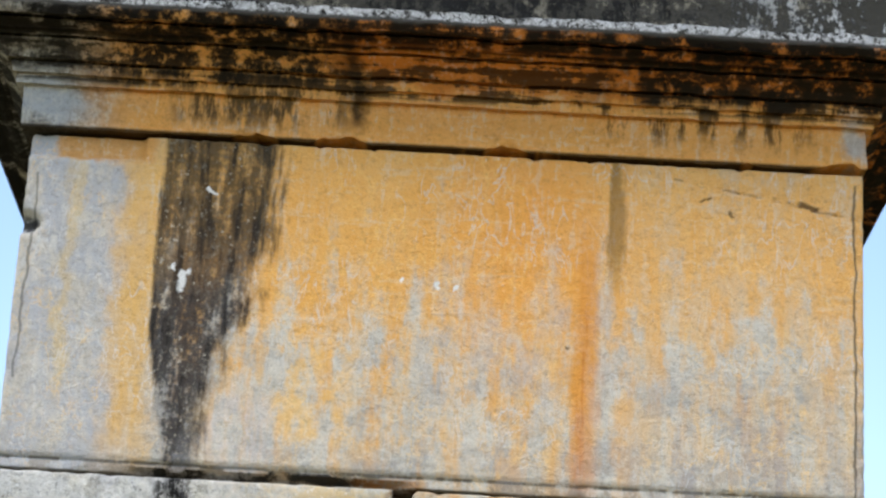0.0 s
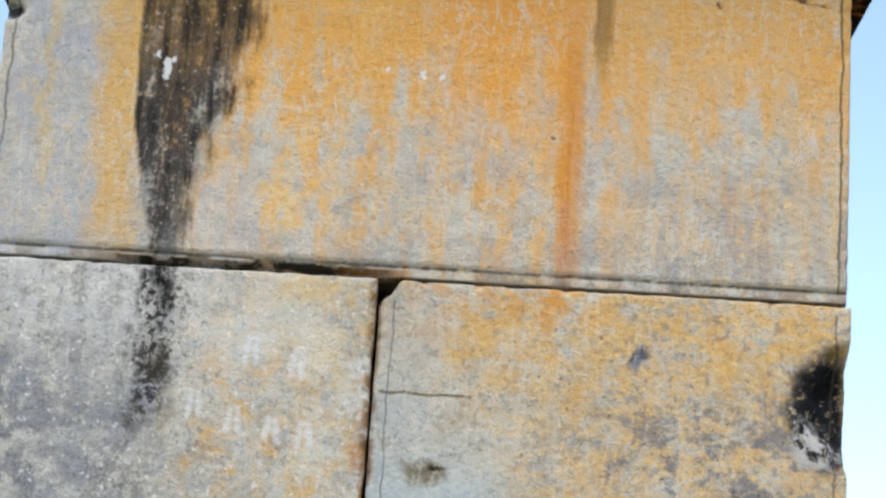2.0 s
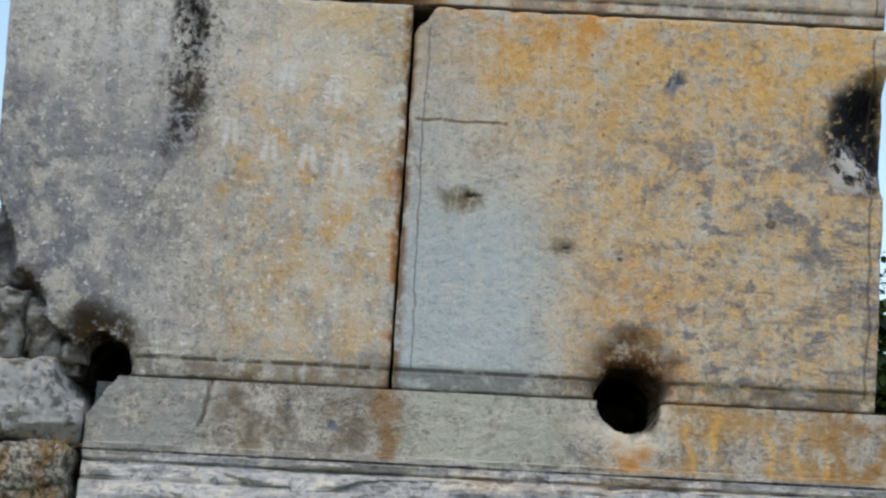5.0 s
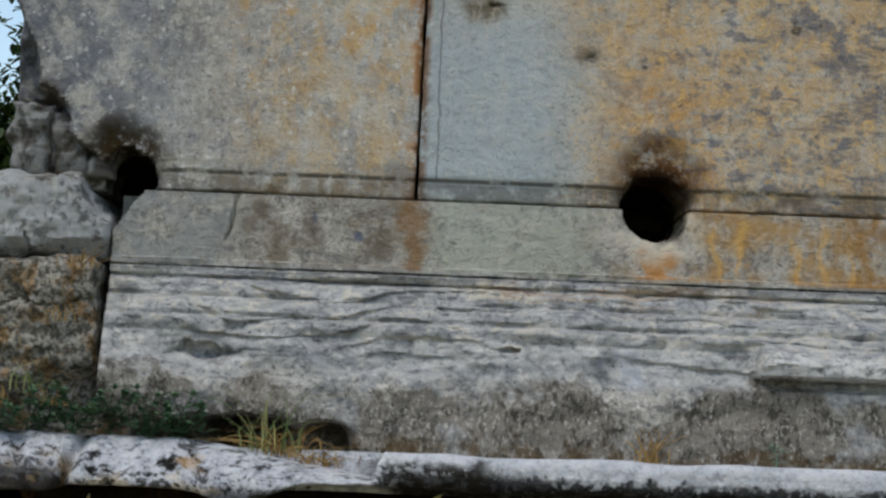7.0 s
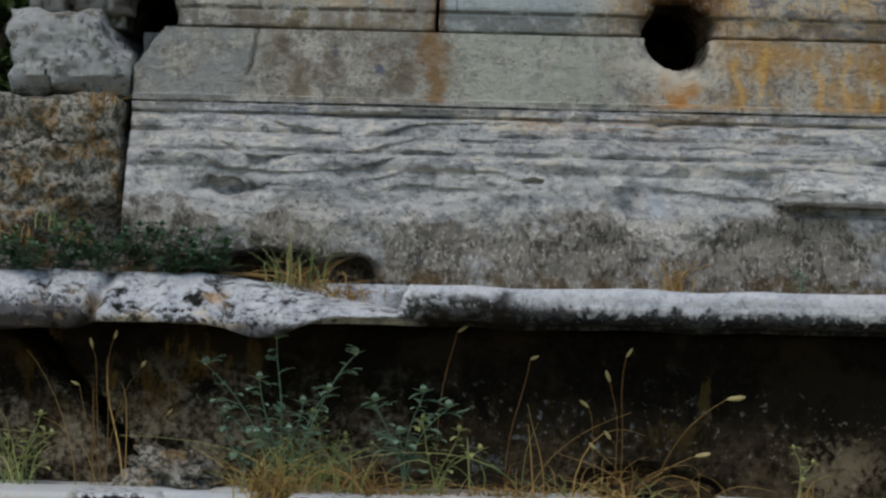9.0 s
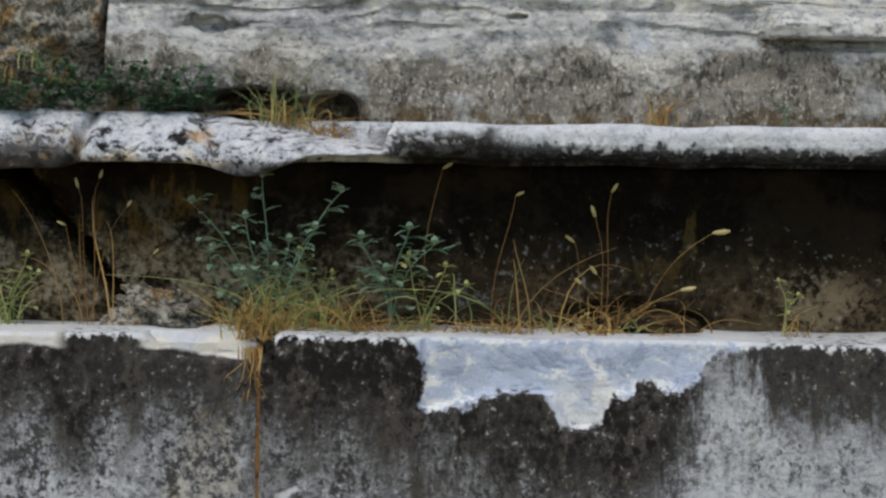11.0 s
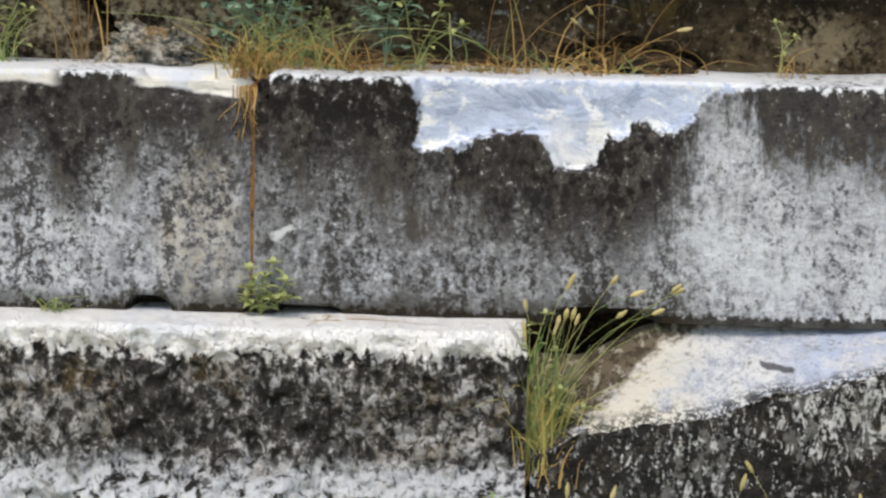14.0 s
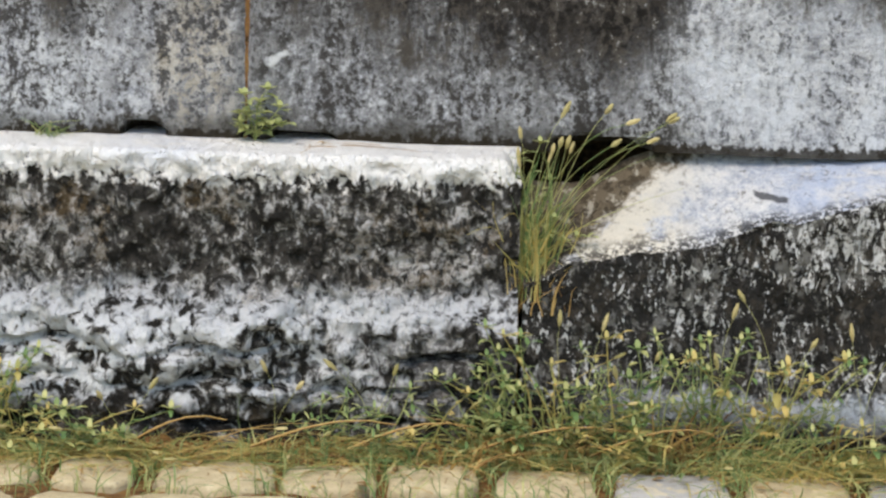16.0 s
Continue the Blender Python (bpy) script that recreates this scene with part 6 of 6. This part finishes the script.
y = -0.775
for row in range(5):
    if row == 0:
        # the row that shows: uneven lengths
        for xa, xb in ((-1.44, -1.24), (-1.2, -1.03), (-1.0, -0.78), (-0.74, -0.575), (-0.535, -0.29), (-0.275, -0.095), (-0.07, 0.12), (0.155, 0.36), (0.40, 0.62), (0.66, 0.88), (0.92, 1.12), (1.16, 1.4)):
            paver(xa, xb, y - 0.19 + 0.02 * rnd.random(), y - 0.02 * rnd.random(), rnd.uniform(0, 6))
        y -= 0.232
        continue
    x = -1.5 + 0.11 * (row % 2)
    d = 0.22 + 0.03 * (row % 2)
    while x < 1.5:
        wdt = (0.20, 0.25, 0.18, 0.22)[int(abs(x * 10 + row)) % 4]
        paver(x, x + wdt - 0.025, y - d + 0.02, y - 0.01 * rnd.random(), rnd.uniform(0, 6))
        x += wdt
    y -= d + 0.012

# weeds along the foot: thick before the joint and the broken block, thin elsewhere
def growth(x):
    return 0.06 + 0.95 * math.exp(-((x - 0.3) / 0.26) ** 2) + 0.5 * math.exp(-((x + 0.9) / 0.14) ** 2) + 0.7 * math.exp(-((x - 0.7) / 0.22) ** 2)


for k in range(72):
    x = -1.02 + 2.12 * k / 71 + rnd.uniform(-0.04, 0.04)
    if rnd.random() > 0.22 + 0.78 * growth(x):
        continue
    g = growth(x)
    herb((x, -0.67 - rnd.uniform(0, 0.12), SOIL), [(rnd.gauss(0, 0.07), rnd.uniform(0.06, 0.29) * (0.45 + 0.65 * g)) for _ in range(rnd.randint(3, 7))], rnd.uniform(0.03, 0.05),
         rnd.choice((M_GREEN, M_GREEN, M_GREEN, M_GREEN, M_YELLOW)), "leafy green weed at the foot of the steps", rnd.randint(3, 6), 0.08, "weeds along the foot", width=rnd.uniform(0.25, 0.5), single=False)
for k in range(60):
    x = -1.02 + 2.12 * k / 59 + rnd.uniform(-0.04, 0.04)
    g = growth(x)
    clump((x, -0.68 - rnd.uniform(0, 0.16), SOIL), rnd.randint(12, 32), rnd.uniform(0.06, 0.24) * (0.4 + 0.6 * g), 0.10, rnd.choice((M_STRAW, M_YELLOW, M_YELLOW, M_GREEN)),
          "mixed green and dry grass at the foot of the steps", rnd.choice((0, 0, 1)), 0.032, group="grass along the foot", bend=1.3, lean=rnd.gauss(0, 0.06), depth=0.09, blade=0.007)
for x, h in ((0.30, 0.42), (0.62, 0.36), (0.74, 0.40), (0.90, 0.38), (-0.1, 0.30), (-0.3, 0.2), (-0.95, 0.25), (-0.62, 0.2), (0.45, 0.3)):
    clump((x, -0.74, SOIL), 3, h * 0.8, 0.05, M_GREEN, "tall thin grass with hanging seed heads", 2, 0.042, group="tall grass along the foot", thick=0.0013)
for x, l in ((-0.35, 0.3), (0.1, 0.32), (-0.6, 0.2), (0.35, 0.25), (-0.15, 0.26)):
    v, f = [], []
    at = (x, -0.78, -0.18)
    ob = thing("dry_stalk", at, "long dry stalk lying over the grass", "dry stalk", "fallen stalks")
    tube(v, f, [Vector((x + l * t, -0.78 - 0.03 * math.sin(3 * t), -0.18 + 0.07 * math.sin(2.2 * t) + 0.02)) for t in (0, 0.2, 0.4, 0.6, 0.8, 1)], 0.0035, 0.0015, 6)
    child("stem", v, f, M_STRAW, ob)


def scraps():
    """Straw and dead leaves over soil and paving."""
    v, f = [], []
    for i in range(700):
        x, yy = rnd.uniform(-1.1, 1.15), -0.66 - abs(rnd.gauss(0, 0.14))
        a = rnd.uniform(0, math.pi)
        l = rnd.uniform(0.015, 0.06)
        p = Vector((x, yy, -0.188 + rnd.uniform(0.0, 0.012)))
        q = p + Vector((math.cos(a) * l, math.sin(a) * l, rnd.uniform(-0.004, 0.012)))
        if i % 4:
            tube(v, f, [p, p.lerp(q, 0.5) + Vector((0, 0, 0.005)), q], 0.0012, 0.0008, 3)
        else:
            leaf(v, f, p, q - p, l * 0.7, l * 0.3)
    ob = make("straw_litter", v, f, M_STRAW)
    return tagged(ob, "dry straw and dead leaves scattered on the soil", "litter", kind="stuff")


scraps()


def joint_grass():
    v, f = [], []
    yy = -0.80
    for i in range(1500):
        x = rnd.uniform(-1.1, 1.15)
        row = rnd.choice((0, 0, 0, 1, 2))
        p = (x, -0.775 - row * 0.235 + rnd.gauss(0, 0.015), -0.2)
        if i % 7 == 0:
            p = (rnd.choice((-0.555, -0.76, -0.283, -0.082, 0.138, 0.38, 0.64, 0.9)) + rnd.gauss(0, 0.02), -0.78 - rnd.uniform(0, 0.2), -0.2)
        pts = stalk(p, rnd.gauss(0, 0.04), rnd.gauss(0, 0.03), rnd.uniform(0.015, 0.075), 0.8, 5)
        if i % 2:
            ribbon(v, f, pts, 0.004)
        else:
            tube(v, f, pts, 0.0014, 0.0004, 3)
    ob = make("joint_grass", v, f, M_GREEN)
    return tagged(ob, "short green grass in the paving joints", "grass", kind="stuff")


joint_grass()


# ---------------------------------------------------------------- trees behind
def tree(at, height, radius, seed):
    r = random.Random(seed)
    ob = tagged(new("tree"), "dark leafy tree standing behind the monument", "tree", "trees behind the monument")
    ob.location = at
    v, f = [], []
    trunk = [Vector((0.15 * math.sin(i * 0.9 + seed), 0.1 * math.sin(i * 1.3), height * 0.55 * i / 6)) for i in range(7)]
    tube(v, f, trunk, 0.16 * height / 5, 0.07 * height / 5, 9)
    ends = []
    for i in range(18):
        a = i * 2.4
        s = trunk[2 + i % 5]
        e = s + Vector((math.cos(a) * radius * r.uniform(0.4, 0.9), math.sin(a) * radius * r.uniform(0.4, 0.9), height * r.uniform(-0.12, 0.36)))
        tube(v, f, [s, s.lerp(e, 0.5) + Vector((0, 0, 0.15)), e], 0.05 * height / 5, 0.015, 6)
        ends += [e, s.lerp(e, 0.6)]
    make("trunk", v, f, M_BARK, ob)
    lv, lf = [], []
    for e in ends:
        cr = radius * r.uniform(0.3, 0.5)
        for i in range(1000):
            d = Vector((r.gauss(0, 1), r.gauss(0, 1), r.gauss(0, 0.8)))
            p = e + d.normalized() * cr * r.random() ** 0.5
            big = 3.0 if i % 6 == 0 else 1.0
            leaf(lv, lf, e + (p - e) * (0.6 if big > 1 else 1.0), Vector((r.gauss(0, 1), r.gauss(0, 1), r.gauss(-0.2, 0.6))), 0.10 * big, 0.06 * big)
    make("crown", lv, lf, M_DARKLEAF, ob, "dense dark green foliage")


tree((4.5, 15.0, -0.2), 5.2, 1.9, 3)
tree((5.4, 16.5, -0.2), 4.9, 1.9, 14)
tree((7.4, 17.0, -0.2), 5.2, 2.2, 5)
tree((-3.8, 12.5, -0.2), 5.6, 1.8, 21)
tree((-4.1, 15.0, -0.2), 6.0, 1.9, 8)
tree((-5.0, 16.5, -0.2), 6.0, 2.1, 15)
tree((-3.9, 17.5, -0.2), 5.6, 2.0, 18)
tree((-7.2, 17.0, -0.2), 5.4, 2.4, 9)
